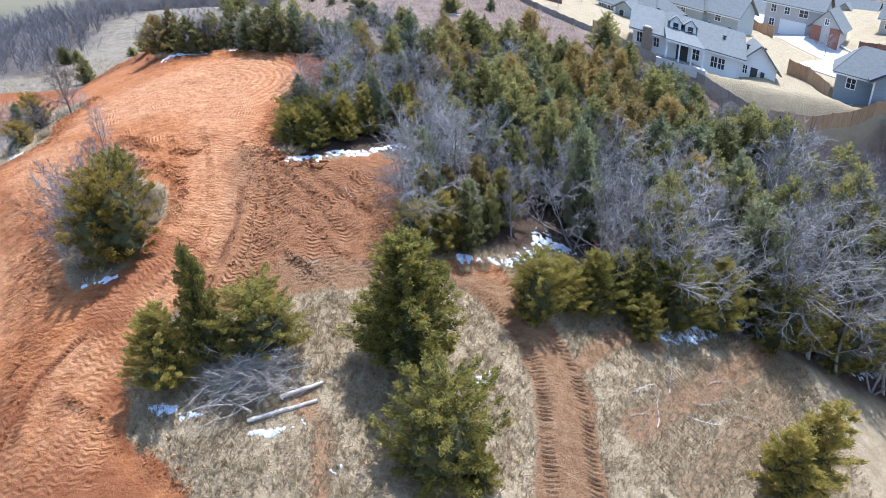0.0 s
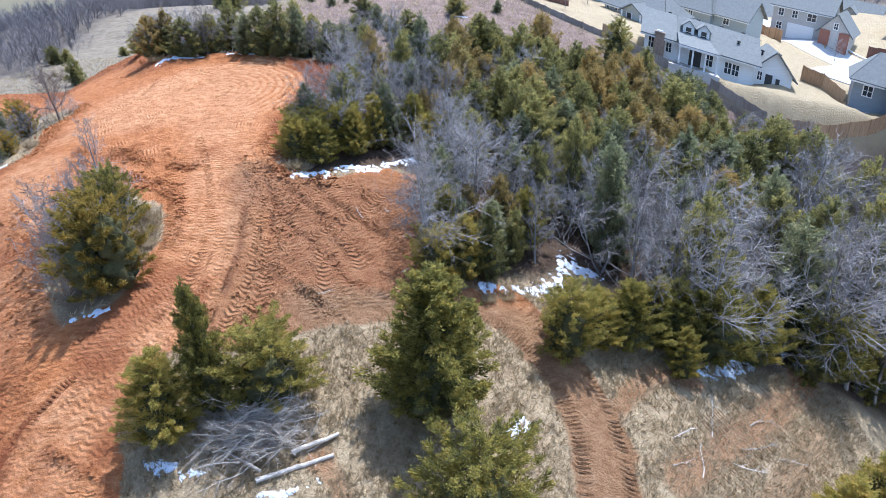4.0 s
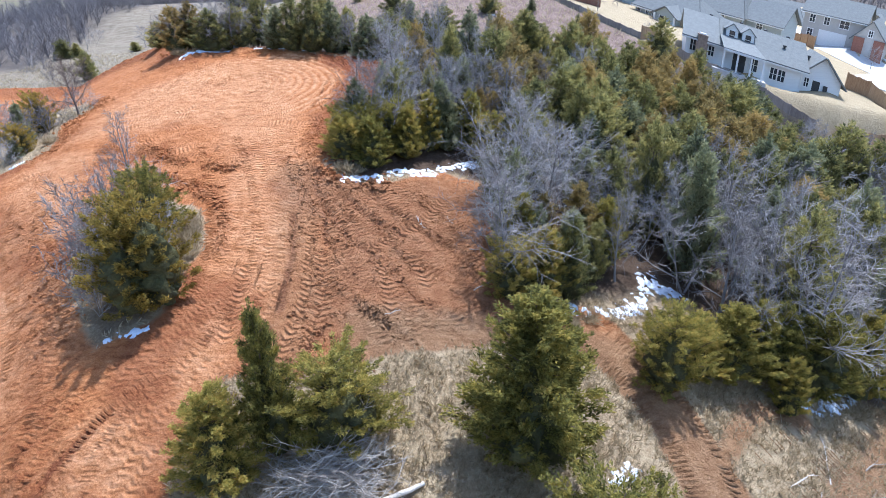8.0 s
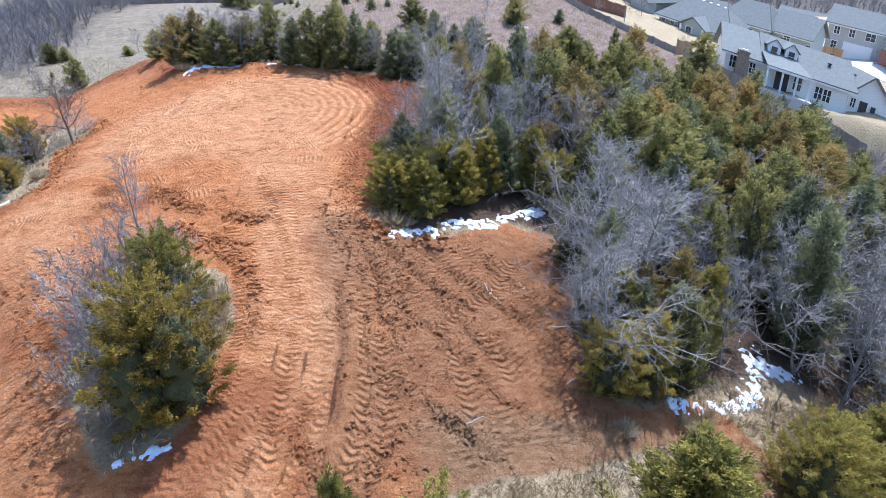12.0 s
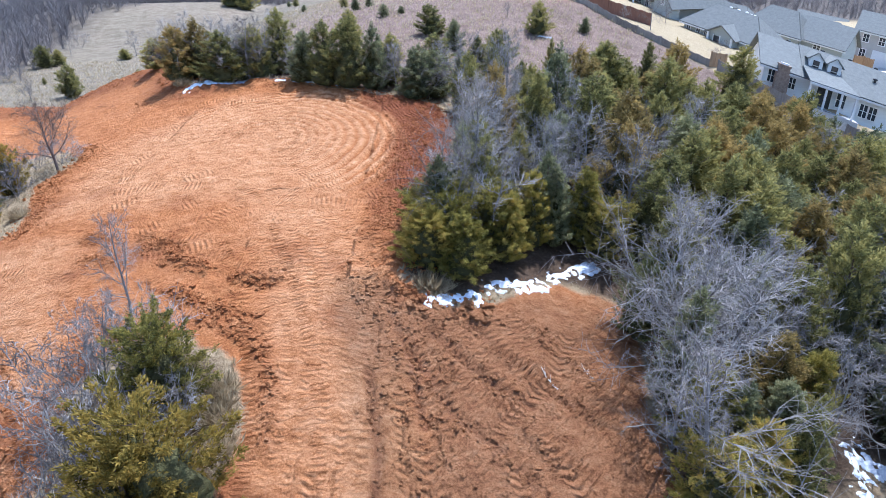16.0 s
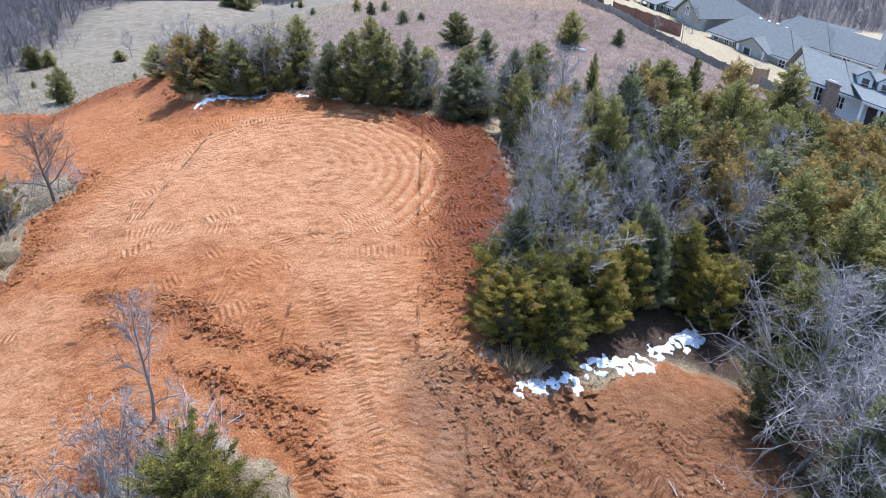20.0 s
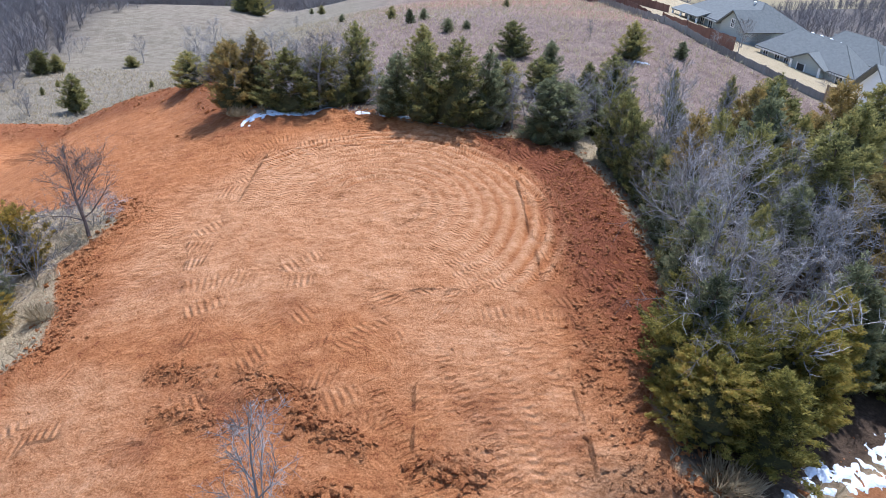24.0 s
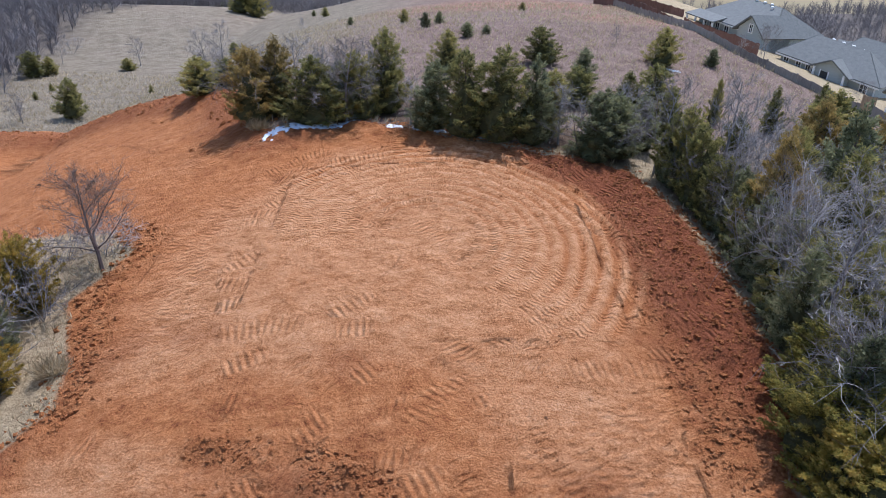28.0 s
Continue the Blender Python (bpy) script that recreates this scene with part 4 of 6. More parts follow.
for kind, x, y, h, w in [("oval", -9.3, 36.5, 2.2, 2.2), ("wide", -8.6, 37.9, 2.4, 2.4), ("grey", -7.4, 41.0, 2.4, 2.2), ("cone", -9.6, 35.6, 1.9, 1.8), ("oval", -7.0, 36.6, 2.7, 2.2), ("cone", -5.2, 37.2, 3.0, 2.2), ("grey", -4.2, 37.6, 3.2, 2.2), ("cone", -3.0, 38.0, 3.2, 2.4), ("oval", -2.2, 37.2, 2.6, 2.0)]:
    plant("cedar_tree", near_cedars[kind], ("trunk", "crown", "inner_foliage"), x, y, w / 2.8, h / 4, "bushy green cedar at the wood's rim", "tree", "trees of the wood", x * 71)


# ---- the estate behind the wood ----
SHINGLE = simple("roof_shingles", [(0.3, (0.135, 0.142, 0.138)), (0.7, (0.225, 0.232, 0.225))], 3, rough=0.95, spec=0.1, bump_scale=30, per_object=0.2)
DARK_SHINGLE = simple("dark_shingles", [(0.3, (0.06, 0.065, 0.075)), (0.7, (0.13, 0.135, 0.15))], 3, rough=0.8, bump_scale=30)
WHITE_SIDING = simple("white_siding", [(0.3, (0.70, 0.71, 0.72)), (0.7, (0.84, 0.85, 0.86))], 1.5, rough=0.6, stretch=(0.3, 0.3, 9), bump_scale=1.2)
GREEN_SIDING = simple("sage_siding", [(0.3, (0.36, 0.39, 0.38)), (0.7, (0.47, 0.50, 0.485))], 1.5, rough=0.7, stretch=(0.3, 0.3, 9), bump_scale=1.2)
BLUE_SIDING = simple("slate_siding", [(0.3, (0.20, 0.235, 0.27)), (0.7, (0.29, 0.33, 0.37))], 1.5, rough=0.7, stretch=(0.3, 0.3, 9), bump_scale=1.2)
TAN_SIDING = simple("tan_siding", [(0.3, (0.40, 0.38, 0.36)), (0.7, (0.52, 0.50, 0.47))], 1.5, rough=0.7)
STONE = simple("chimney_stone", [(0.3, (0.16, 0.11, 0.08)), (0.7, (0.40, 0.31, 0.25))], 5, bump_scale=7, bump_strength=0.8)
BRICK = simple("red_brick", [(0.3, (0.20, 0.085, 0.06)), (0.7, (0.36, 0.17, 0.12))], 9, bump_scale=20)
TRIM = simple("white_trim", [(0.3, (0.72, 0.72, 0.71)), (0.7, (0.83, 0.83, 0.82))], 4, rough=0.5)
CONCRETE = simple("pale_concrete", [(0.3, (0.42, 0.41, 0.395)), (0.7, (0.56, 0.55, 0.53))], 0.8, bump_scale=12)
FENCE_WOOD = simple("cedar_boards", [(0.3, (0.26, 0.16, 0.09)), (0.7, (0.50, 0.34, 0.20))], 2, per_object=0.25, stretch=(4, 4, 0.5))
BROWN_WOOD = simple("stained_boards", [(0.3, (0.12, 0.06, 0.045)), (0.7, (0.25, 0.13, 0.095))], 2, per_object=0.2, stretch=(4, 4, 0.5))
GREY_WOOD = simple("weathered_boards", [(0.3, (0.20, 0.165, 0.14)), (0.7, (0.38, 0.33, 0.285))], 2, per_object=0.25, stretch=(4, 4, 0.5))
GREY_METAL = simple("grey_metal", [(0.3, (0.22, 0.225, 0.23)), (0.7, (0.34, 0.345, 0.35))], 6, rough=0.5)
IRON = simple("dark_metal", [(0.3, (0.03, 0.03, 0.032)), (0.7, (0.07, 0.07, 0.072))], 6, rough=0.5)
glass_m, gn, gl, gb = material("window_glass", 0.08, 0.6)
gb.inputs["Base Color"].default_value = (0.035, 0.045, 0.06, 1)
GLASS = glass_m


def box(x0, y0, z0, x1, y1, z1):
    v = np.array([(x, y, z) for z in (z0, z1) for y in (y0, y1) for x in (x0, x1)], float)
    return v, np.array([(0, 2, 3, 1), (4, 5, 7, 6), (0, 1, 5, 4), (2, 6, 7, 3), (0, 4, 6, 2), (1, 3, 7, 5)])


def boxes(name, mat, *dims):
    return mesh_from(name, *gather([box(*d) for d in dims]), mat)


def gable_walls(x0, y0, x1, y1, h, rise, along, mat):
    """Walls of one block under a gable roof whose ridge runs along x or y; they reach deep into the sloping ground."""
    b = -2.4
    if along == "x":
        ym = (y0 + y1) / 2
        v = [(x0, y0, b), (x1, y0, b), (x1, y1, b), (x0, y1, b), (x0, y0, h), (x1, y0, h), (x1, y1, h), (x0, y1, h), (x0, ym, h + rise), (x1, ym, h + rise)]
        q, t = [(0, 1, 5, 4), (2, 3, 7, 6), (1, 2, 6, 5), (3, 0, 4, 7)], [(5, 6, 9), (7, 4, 8)]
    else:
        xm = (x0 + x1) / 2
        v = [(x0, y0, b), (x1, y0, b), (x1, y1, b), (x0, y1, b), (x0, y0, h), (x1, y0, h), (x1, y1, h), (x0, y1, h), (xm, y0, h + rise), (xm, y1, h + rise)]
        q, t = [(0, 1, 5, 4), (2, 3, 7, 6), (1, 2, 6, 5), (3, 0, 4, 7)], [(4, 5, 8), (6, 7, 9)]
    return mesh_from("wall", v, [np.array(q), np.array(t)], mat)


def slab(corners, thick):
    """A roof plane with thickness, from four corners in order."""
    c = np.array(corners, float)
    nrm = unit(np.cross(c[1] - c[0], c[3] - c[0])[None])[0]
    nrm = nrm if nrm[2] > 0 else -nrm
    v = np.concatenate([c, c + nrm * thick])
    return v, np.array([(0, 1, 2, 3), (4, 5, 6, 7), (0, 1, 5, 4), (1, 2, 6, 5), (2, 3, 7, 6), (3, 0, 4, 7)])


def roof_sides(x0, y0, x1, y1, h, rise, along, hip=0.0, over=0.45, thick=0.14):
    """The planes of a gable or hip roof over a block."""
    half = (y1 - y0) / 2 if along == "x" else (x1 - x0) / 2
    drop = rise / half * over
    X0, X1, Y0, Y1, e = x0 - over, x1 + over, y0 - over, y1 + over, h - drop
    if along == "x":
        ym, t = (y0 + y1) / 2, h + rise
        a, b = (X0 + hip, ym, t), (X1 - hip, ym, t)
        out = [[(X0, Y0, e), (X1, Y0, e), b, a], [(X1, Y1, e), (X0, Y1, e), a, b]]
        if hip:
            out += [[(X0, Y1, e), (X0, Y0, e), a, (a[0] + 0.01, a[1] + 0.01, a[2])], [(X1, Y0, e), (X1, Y1, e), b, (b[0] - 0.01, b[1] - 0.01, b[2])]]
    else:
        xm, t = (x0 + x1) / 2, h + rise
        a, b = (xm, Y0 + hip, t), (xm, Y1 - hip, t)
        out = [[(X0, Y1, e), (X0, Y0, e), a, b], [(X1, Y0, e), (X1, Y1, e), b, a]]
    return [slab(c, thick) for c in out]


def window(parent, x, y, z, w, h, face="y"):
    """A framed window on a wall that faces -y or -x; w across, z its sill."""
    me = [(x - w / 2 - 0.09, y - 0.09, z - 0.09, x - w / 2, y + 0.02, z + h + 0.09), (x + w / 2, y - 0.09, z - 0.09, x + w / 2 + 0.09, y + 0.02, z + h + 0.09), (x - w / 2, y - 0.09, z + h, x + w / 2, y + 0.02, z + h + 0.09),
          (x - w / 2, y - 0.12, z - 0.09, x + w / 2, y + 0.02, z), (x - 0.03, y - 0.07, z, x + 0.03, y + 0.02, z + h), (x - w / 2, y - 0.065, z + h / 2 - 0.02, x + w / 2, y + 0.02, z + h / 2 + 0.02)]
    pane = [(x - w / 2, y - 0.04, z, x + w / 2, y + 0.01, z + h)]
    if face == "x":
        turn = lambda d: (d[1], d[0], d[2], d[4], d[3], d[5])
        me, pane = [turn((a, b - y + x, c, d, e - y + x, f)) for a, b, c, d, e, f in me], [turn((a, b - y + x, c, d, e - y + x, f)) for a, b, c, d, e, f in pane]
        me = [(p[0], p[1] - x + y, p[2], p[3], p[4] - x + y, p[5]) for p in me]
        pane = [(p[0], p[1] - x + y, p[2], p[3], p[4] - x + y, p[5]) for p in pane]
    ob = part("window", boxes("window", TRIM, me[3]), parent)
    for name, piece in zip(("frame_side", "frame_side", "frame_head", "mullion", "transom"), (me[0], me[1], me[2], me[4], me[5])):
        part(name, boxes(name, TRIM, piece), ob)
    part("pane", boxes("pane", GLASS, *pane), ob)
    return ob


def house(x, y, z, turn, label, wall_mat, roof_mat, blocks, windows, doors=()):
    """A house of gabled blocks: (x0, y0, x1, y1, wall height, rise, ridge axis, hip)."""
    root = tagged(new("house"), label, "house")
    root.matrix_basis = pose(x, y, z, 0, 0, turn)
    for bl in blocks:
        x0, y0, x1, y1, h, rise, along, hip = bl
        part("wall", gable_walls(x0, y0, x1, y1, h, rise if not hip else 0.02, along, wall_mat), root)
        for v, q in roof_sides(x0, y0, x1, y1, h, rise, along, hip):
            part("roof_side", mesh_from("roof_side", v, q, roof_mat), root)
        e = h - rise / (((y1 - y0) if along == "x" else (x1 - x0)) / 2) * 0.45
        if along == "x":
            part("gutter", boxes("gutter", TRIM, (x0 - 0.45, y0 - 0.55, e - 0.12, x1 + 0.45, y0 - 0.43, e + 0.02)), root)
    for w in windows:
        window(root, *w)
    for dx, dy, w, h in doors:
        d = part("door", boxes("door", IRON, (dx - w / 2, dy - 0.05, 0, dx + w / 2, dy + 0.02, h)), root)
        for fx in (dx - w / 2 - 0.1, dx + w / 2):
            part("frame_side", boxes("frame_side", TRIM, (fx, dy - 0.08, 0, fx + 0.1, dy + 0.02, h + 0.1)), d)
    return root


def vents(root, spots, mat):
    for x, y, z in spots:
        v, q = tube([(x, y, z - 0.2), (x, y, z + 0.22), (x, y, z + 0.24), (x, y, z + 0.36), (x, y, z + 0.42)], [0.10, 0.10, 0.19, 0.19, 0.02], 8)
        part("roof_vent", mesh_from("roof_vent", v, q, mat), root)


def shear_house(root, fall):
    """Shears a house down along its length, to match its tilt through a bowed lens."""
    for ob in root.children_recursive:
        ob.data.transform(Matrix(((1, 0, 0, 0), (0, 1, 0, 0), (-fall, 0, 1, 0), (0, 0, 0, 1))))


# white house with dormers, a stone chimney and a porch
wh = house(19.54, 70.3, 4.43, -16.9, "white board house with grey shingle roof and two dormers", WHITE_SIDING, SHINGLE,
           [(0, 0, 3.6, 7.8, 2.1, 1.9, "x", 0), (3.6, 0.01, 11.15, 7.8, 2.1, 2.0, "x", 0), (11.15, 0.7, 14.8, 7.0, 1.7, 1.9, "y", 0)],
           [(8.5, 0, 0.35, 0.62, 1.05), (9.25, 0, 0.35, 0.62, 1.05), (0.7, 0, 0.7, 0.5, 1.05), (2.5, 0, 0.7, 0.5, 0.9), (6.6, 0, 0.5, 0.7, 1.2), (11.7, 0.7, 0.6, 0.4, 0.8)], [(5.2, 0, 1.2, 1.6), (12.6, 0.7, 0.7, 1.35)])
for dx in (4.31, 5.85):
    dormer = part("dormer", gable_walls(dx - 0.56, 1.3, dx + 0.56, 3.6, 3.6, 0.5, "y", WHITE_SIDING), wh)
    for v, q in roof_sides(dx - 0.56, 1.3, dx + 0.56, 3.6, 3.6, 0.5, "y", 0, 0.16, 0.09):
        part("dormer_roof", mesh_from("dormer_roof", v, q, SHINGLE), dormer)
    for level in (2.62, 3.08):
        part("dormer_pane", boxes("dormer_pane", GLASS, (dx - 0.26, 1.24, level, dx + 0.26, 1.32, level + 0.4)), dormer)
part("chimney", boxes("chimney", STONE, (0.95, -0.95, -1.2, 2.05, -0.02, 1.75), (1.05, -0.9, 1.75, 1.95, -0.1, 2.35), (0.98, -0.97, 2.35, 2.02, -0.03, 2.47)), wh, "brown stone chimney with a stepped shoulder")
part("chimney_cap", boxes("chimney_cap", TRIM, (1.2, -0.75, 2.47, 1.8, -0.25, 2.6)), wh)
part("porch_roof", mesh_from("porch_roof", *slab([(3.4, -2.0, 1.95), (7.4, -2.0, 1.95), (6.4, 0.9, 2.75), (3.2, 0.9, 2.75)], 0.12), SHINGLE), wh)
part("porch_fascia", boxes("porch_fascia", TRIM, (3.4, -2.06, 1.8, 7.4, -1.98, 2.0)), wh)
for px in (3.55, 4.85, 6.1, 7.25):
    part("porch_post", boxes("porch_post", TRIM, (px - 0.08, -1.95, -0.8, px + 0.08, -1.79, 1.96)), wh)
part("patio", boxes("patio", CONCRETE, (2.6, -2.6, -0.9, 7.6, -0.02, 0.05)), wh)
part("downpipe", boxes("downpipe", TRIM, (11.0, -0.1, -0.6, 11.1, 0.0, 2.05)), wh)
part("utility_box", boxes("utility_box", IRON, (13.3, 0.5, 0.5, 13.65, 0.72, 1.15)), wh)
part("cooling_unit", boxes("cooling_unit", GREY_METAL, (13.9, -0.3, -0.9, 14.6, 0.4, 0.35)), wh)
vents(wh, [(2.4, 4.6, 3.85), (5.4, 4.6, 3.95), (7.8, 4.6, 3.95), (10.0, 4.5, 3.95), (9.4, 2.0, 3.2), (12.0, 3.2, 2.9), (13.9, 4.2, 2.9)], IRON)
shear_house(wh, 0.29)

# other houses of the estate
h2 = house(20.52, 93.18, 6.34, -50, "sage green bungalow with hipped grey roof and porch", GREEN_SIDING, SHINGLE, [(0, 0, 9.4, 6.0, 1.85, 2.05, "x", 2.6), (3.9, -1.2, 6.9, 2.4, 1.8, 0.9, "y", 0)],
           [(0.6, 0, 0.5, 0.45, 0.95), (1.9, 0, 0.5, 0.45, 0.95), (2.9, 0, 0.3, 0.4, 1.2), (3.5, 0, 0.3, 0.4, 1.2), (8.4, 0, 0.5, 0.6, 0.9)], [(4.9, -1.2, 0.7, 1.5)])
for px in (3.95, 6.85):
    part("porch_post", boxes("porch_post", TRIM, (px - 0.1, -1.62, -0.9, px + 0.1, -1.42, 1.75)), h2)
part("corner_board", boxes("corner_board", TRIM, (9.32, -0.04, -0.6, 9.44, 0.1, 1.8)), h2)
vents(h2, [(3.4, 4.0, 3.6), (4.4, 4.0, 3.6), (5.4, 4.0, 3.6), (6.4, 4.0, 3.5)], TRIM)
shear_house(h2, 0.22)
h3 = house(17.0, 107.2, 9.0, -66, "sage green house with long grey hipped roof", GREEN_SIDING, SHINGLE, [(0, 0, 10.6, 9.0, 2.0, 2.3, "x", 3.2), (7.2, -1.4, 10.6, 3.4, 2.2, 1.5, "y", 0)],
           [(1.0, 0, 0.4, 0.5, 1.2), (2.0, 0, 0.3, 0.5, 1.4), (3.0, 0, 0.3, 0.5, 1.4), (4.4, 0, 0.5, 0.6, 1.0), (8.9, -1.4, 2.0, 0.4, 0.8)])
part("porch_roof", mesh_from("porch_roof", *slab([(-0.6, -2.0, 1.75), (3.9, -2.0, 1.75), (3.9, 0.4, 2.25), (-0.6, 0.4, 2.25)], 0.12), SHINGLE), h3)
for px in (-0.4, 1.0, 2.4, 3.7):
    part("porch_post", boxes("porch_post", TRIM, (px - 0.09, -1.9, -0.9, px + 0.09, -1.72, 1.78)), h3)
vents(h3, [(4.2, 4.4, 4.2), (5.4, 4.4, 4.2), (6.4, 4.4, 4.2), (7.0, 3.8, 4.0)], TRIM)
shear_house(h3, 0.17)
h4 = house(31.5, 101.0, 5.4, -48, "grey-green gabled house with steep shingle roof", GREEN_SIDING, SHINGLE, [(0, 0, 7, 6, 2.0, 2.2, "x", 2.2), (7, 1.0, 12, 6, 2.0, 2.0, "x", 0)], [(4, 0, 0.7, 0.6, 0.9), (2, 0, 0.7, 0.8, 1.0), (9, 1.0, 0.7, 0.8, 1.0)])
shear_house(h4, 0.2)
h5 = house(50.0, 106.0, 1.9, -38, "two-storey grey house with brick garage front", TAN_SIDING, SHINGLE, [(0, 0, 8.2, 7, 4.2, 2.0, "x", 0), (7.4, -2.6, 11.4, 4.4, 2.4, 2.3, "y", 0)],
           [(1.2, 0, 2.7, 0.7, 1.0), (3.2, 0, 2.7, 0.7, 1.0), (5.6, 0, 2.7, 1.2, 1.0), (1.2, 0, 0.7, 0.7, 1.0), (9.4, -2.6, 2.7, 0.5, 0.8)])
part("garage_door", boxes("garage_door", TRIM, (2.4, -0.08, -0.3, 6.2, 0.0, 1.9)), h5)
part("brick_front", boxes("brick_front", BRICK, (7.42, -2.72, -0.8, 8.8, -2.58, 2.4), (10.0, -2.72, -0.8, 11.38, -2.58, 2.4)), h5)
shear_house(h5, 0.2)
h6 = house(41.0, 67.9, -0.7, -30, "slate blue house with dark roof and white trim", BLUE_SIDING, SHINGLE, [(0, 0, 9, 6.5, 2.3, 2.4, "x", 2.4), (3.4, -1.6, 8.0, 3, 2.3, 1.9, "y", 0)], [(5.7, -1.6, 0.7, 1.2, 1.0), (1.4, 0, 0.7, 0.8, 1.0)])
part("dark_roof_plane", mesh_from("dark_roof_plane", *slab([(2.9, -2.0, 2.2), (5.7, -2.0, 4.3), (5.7, 1.5, 4.38), (2.9, 1.5, 2.3)], 0.12), DARK_SHINGLE), h6)
part("corner_board", boxes("corner_board", TRIM, (3.3, -1.7, -1.0, 3.46, -1.54, 2.3)), h6)
shear_house(h6, 0.25)
h7 = house(47, 58.5, -7.2, 10, "low slate blue outbuilding below the fence", BLUE_SIDING, SHINGLE, [(0, 0, 9, 7, 2.8, 1.9, "x", 0)], [])
h8 = house(5.0, 121, 11.4, -20, "distant white two-storey house beyond the field", WHITE_SIDING, SHINGLE, [(0, 0, 6.5, 6, 4.0, 1.8, "x", 2.0)], [(1.2, 0, 2.4, 0.7, 1.1), (2.6, 0, 2.4, 0.7, 1.1), (4.0, 0, 2.4, 0.7, 1.1), (5.4, 0, 2.4, 0.7, 1.1)])
for hx, hy, hz, turn, mat, words in [(40, 116, 3.4, -48, GREEN_SIDING, "distant grey-green house with shingle roof"), (27, 121, 5.6, -50, TAN_SIDING, "distant tan house behind the estate"), (52, 128, 1.6, -40, BRICK, "distant red brick house with shingle roof"),
                                     (70, 108, 0.2, -40, TAN_SIDING, "distant tan house on the slope"), (72, 130, 0.2, -40, TAN_SIDING, "distant house among far trees"), (40, 138, 3.5, -45, BRICK, "distant red brick house behind the field"), (66, 152, 0.6, -35, GREEN_SIDING, "distant grey-green house among trees"), (55, 146, 1.4, -40, TAN_SIDING, "distant tan gabled house among trees")]:
    dh = house(hx, hy, hz, turn, words, mat, SHINGLE, [(0, 0, 9, 7, 2.3, 2.3, "x", 2.4 if hx < 60 else 0), (2.4, -1.5, 6, 2, 2.2, 1.7, "y", 0)], [(1.1, 0, 0.7, 0.7, 1.0), (4.2, -1.5, 0.7, 1.0, 1.0), (7.6, 0, 0.7, 0.7, 1.0)])
    shear_house(dh, 0.18)


def draped(name, line, width, mat, lift, label, category, kind=""):
    """A strip laid on the ground along a line."""
    p = spline(line, 0.8)
    d = unit(np.gradient(p, axis=0))
    s = np.stack([-d[:, 1], d[:, 0]], 1)
    cols = np.linspace(-0.5, 0.5, 7) * width
    xy = p[:, None] + s[:, None] * cols[None, :, None]
    z = ground_z(xy[..., 0], xy[..., 1]) + lift
    v = np.concatenate([xy, z[..., None]], -1)
    k = np.arange(len(p) * 7).reshape(-1, 7)
    top = np.stack([k[:-1, :-1], k[:-1, 1:], k[1:, 1:], k[1:, :-1]], -1).reshape(-1, 4)
    low = v.copy()
    low[..., 2] -= lift + 0.25
    n = v.size // 3
    rim = np.concatenate([k[:, 0], k[-1, 1:], k[::-1, -1][1:], k[0, ::-1][1:-1]])
    sides = np.stack([rim, np.roll(rim, -1), np.roll(rim, -1) + n, rim + n], 1)
    ob = new(name, mesh_from(name, np.concatenate([v.reshape(-1, 3), low.reshape(-1, 3)]), np.concatenate([top, sides]), mat))
    return tagged(ob, label, category, kind=kind)


draped("road", [(50, 150), (53, 118), (54, 100), (55.5, 86), (62, 70), (75, 55)], 8.5, CONCRETE, 0.05, "pale concrete estate street", "road", "structure")
draped("driveway", [(45, 78), (49, 82.5), (53, 86)], 6, CONCRETE, 0.10, "bright concrete driveway", "driveway", "structure")
draped("kerb", [(58.5, 118), (59, 101), (60.5, 88), (67, 73)], 0.3, TRIM, 0.17, "pale kerb along the estate street", "kerb", "structure")


def fence(line, tall, mat, label, step=2.4):
    """Board fence: posts, and panels of upright boards between them, stepping with the ground."""
    root = tagged(new("fence"), label, "fence")
    p = spline(line, step)
    root.location = (p[0][0], p[0][1], zat(*p[0]))
    base = np.array(root.location)
    for (ax, ay), (bx, by) in zip(p, p[1:]):
        ln, ang = math.hypot(bx - ax, by - ay), math.atan2(by - ay, bx - ax)
        za, zb = zat(ax, ay), zat(bx, by)
        nb = max(4, int(ln / 0.3))
        u = np.repeat(np.arange(nb + 1) / nb, 2)[1:-1]
        off = np.where(np.arange(len(u)) // 2 % 2, 0.012, -0.012)
        zz = za + (zb - za) * u - base[2]
        top = tall - 0.03 * ((np.arange(len(u)) // 2 * 7) % 3)
        rows_ = [np.stack([u * ln, off + dy, zz + lift], 1) for dy, lift in ((-0.01, -0.25), (-0.01, top), (0.01, top), (0.01, -0.25))]
        v = np.concatenate(rows_)
        n = len(u)
        k = np.arange(n - 1)
        q = np.concatenate([np.stack([k + r * n, k + 1 + r * n, k + 1 + (r + 1) % 4 * n, k + (r + 1) % 4 * n], 1) for r in range(4)])
        c, s = math.cos(ang), math.sin(ang)
        v = np.stack([ax - base[0] + v[:, 0] * c - v[:, 1] * s, ay - base[1] + v[:, 0] * s + v[:, 1] * c, v[:, 2]], 1)
        part("fence_panel", mesh_from("fence_panel", v, q, mat), root)
        post = boxes("fence_post", mat, (-0.06, -0.06, -0.4, 0.06, 0.06, tall + 0.08))
        part("fence_post", post, root, loc=(ax - base[0], ay - base[1], za - base[2]))
    return root


fence([(3.4, 106), (4, 92), (4.6, 84), (7.4, 79.2), (10.4, 76.3), (13.6, 73.8), (16.2, 71.9)], 0.65, GREY_WOOD, "weathered grey board fence along the dry field")
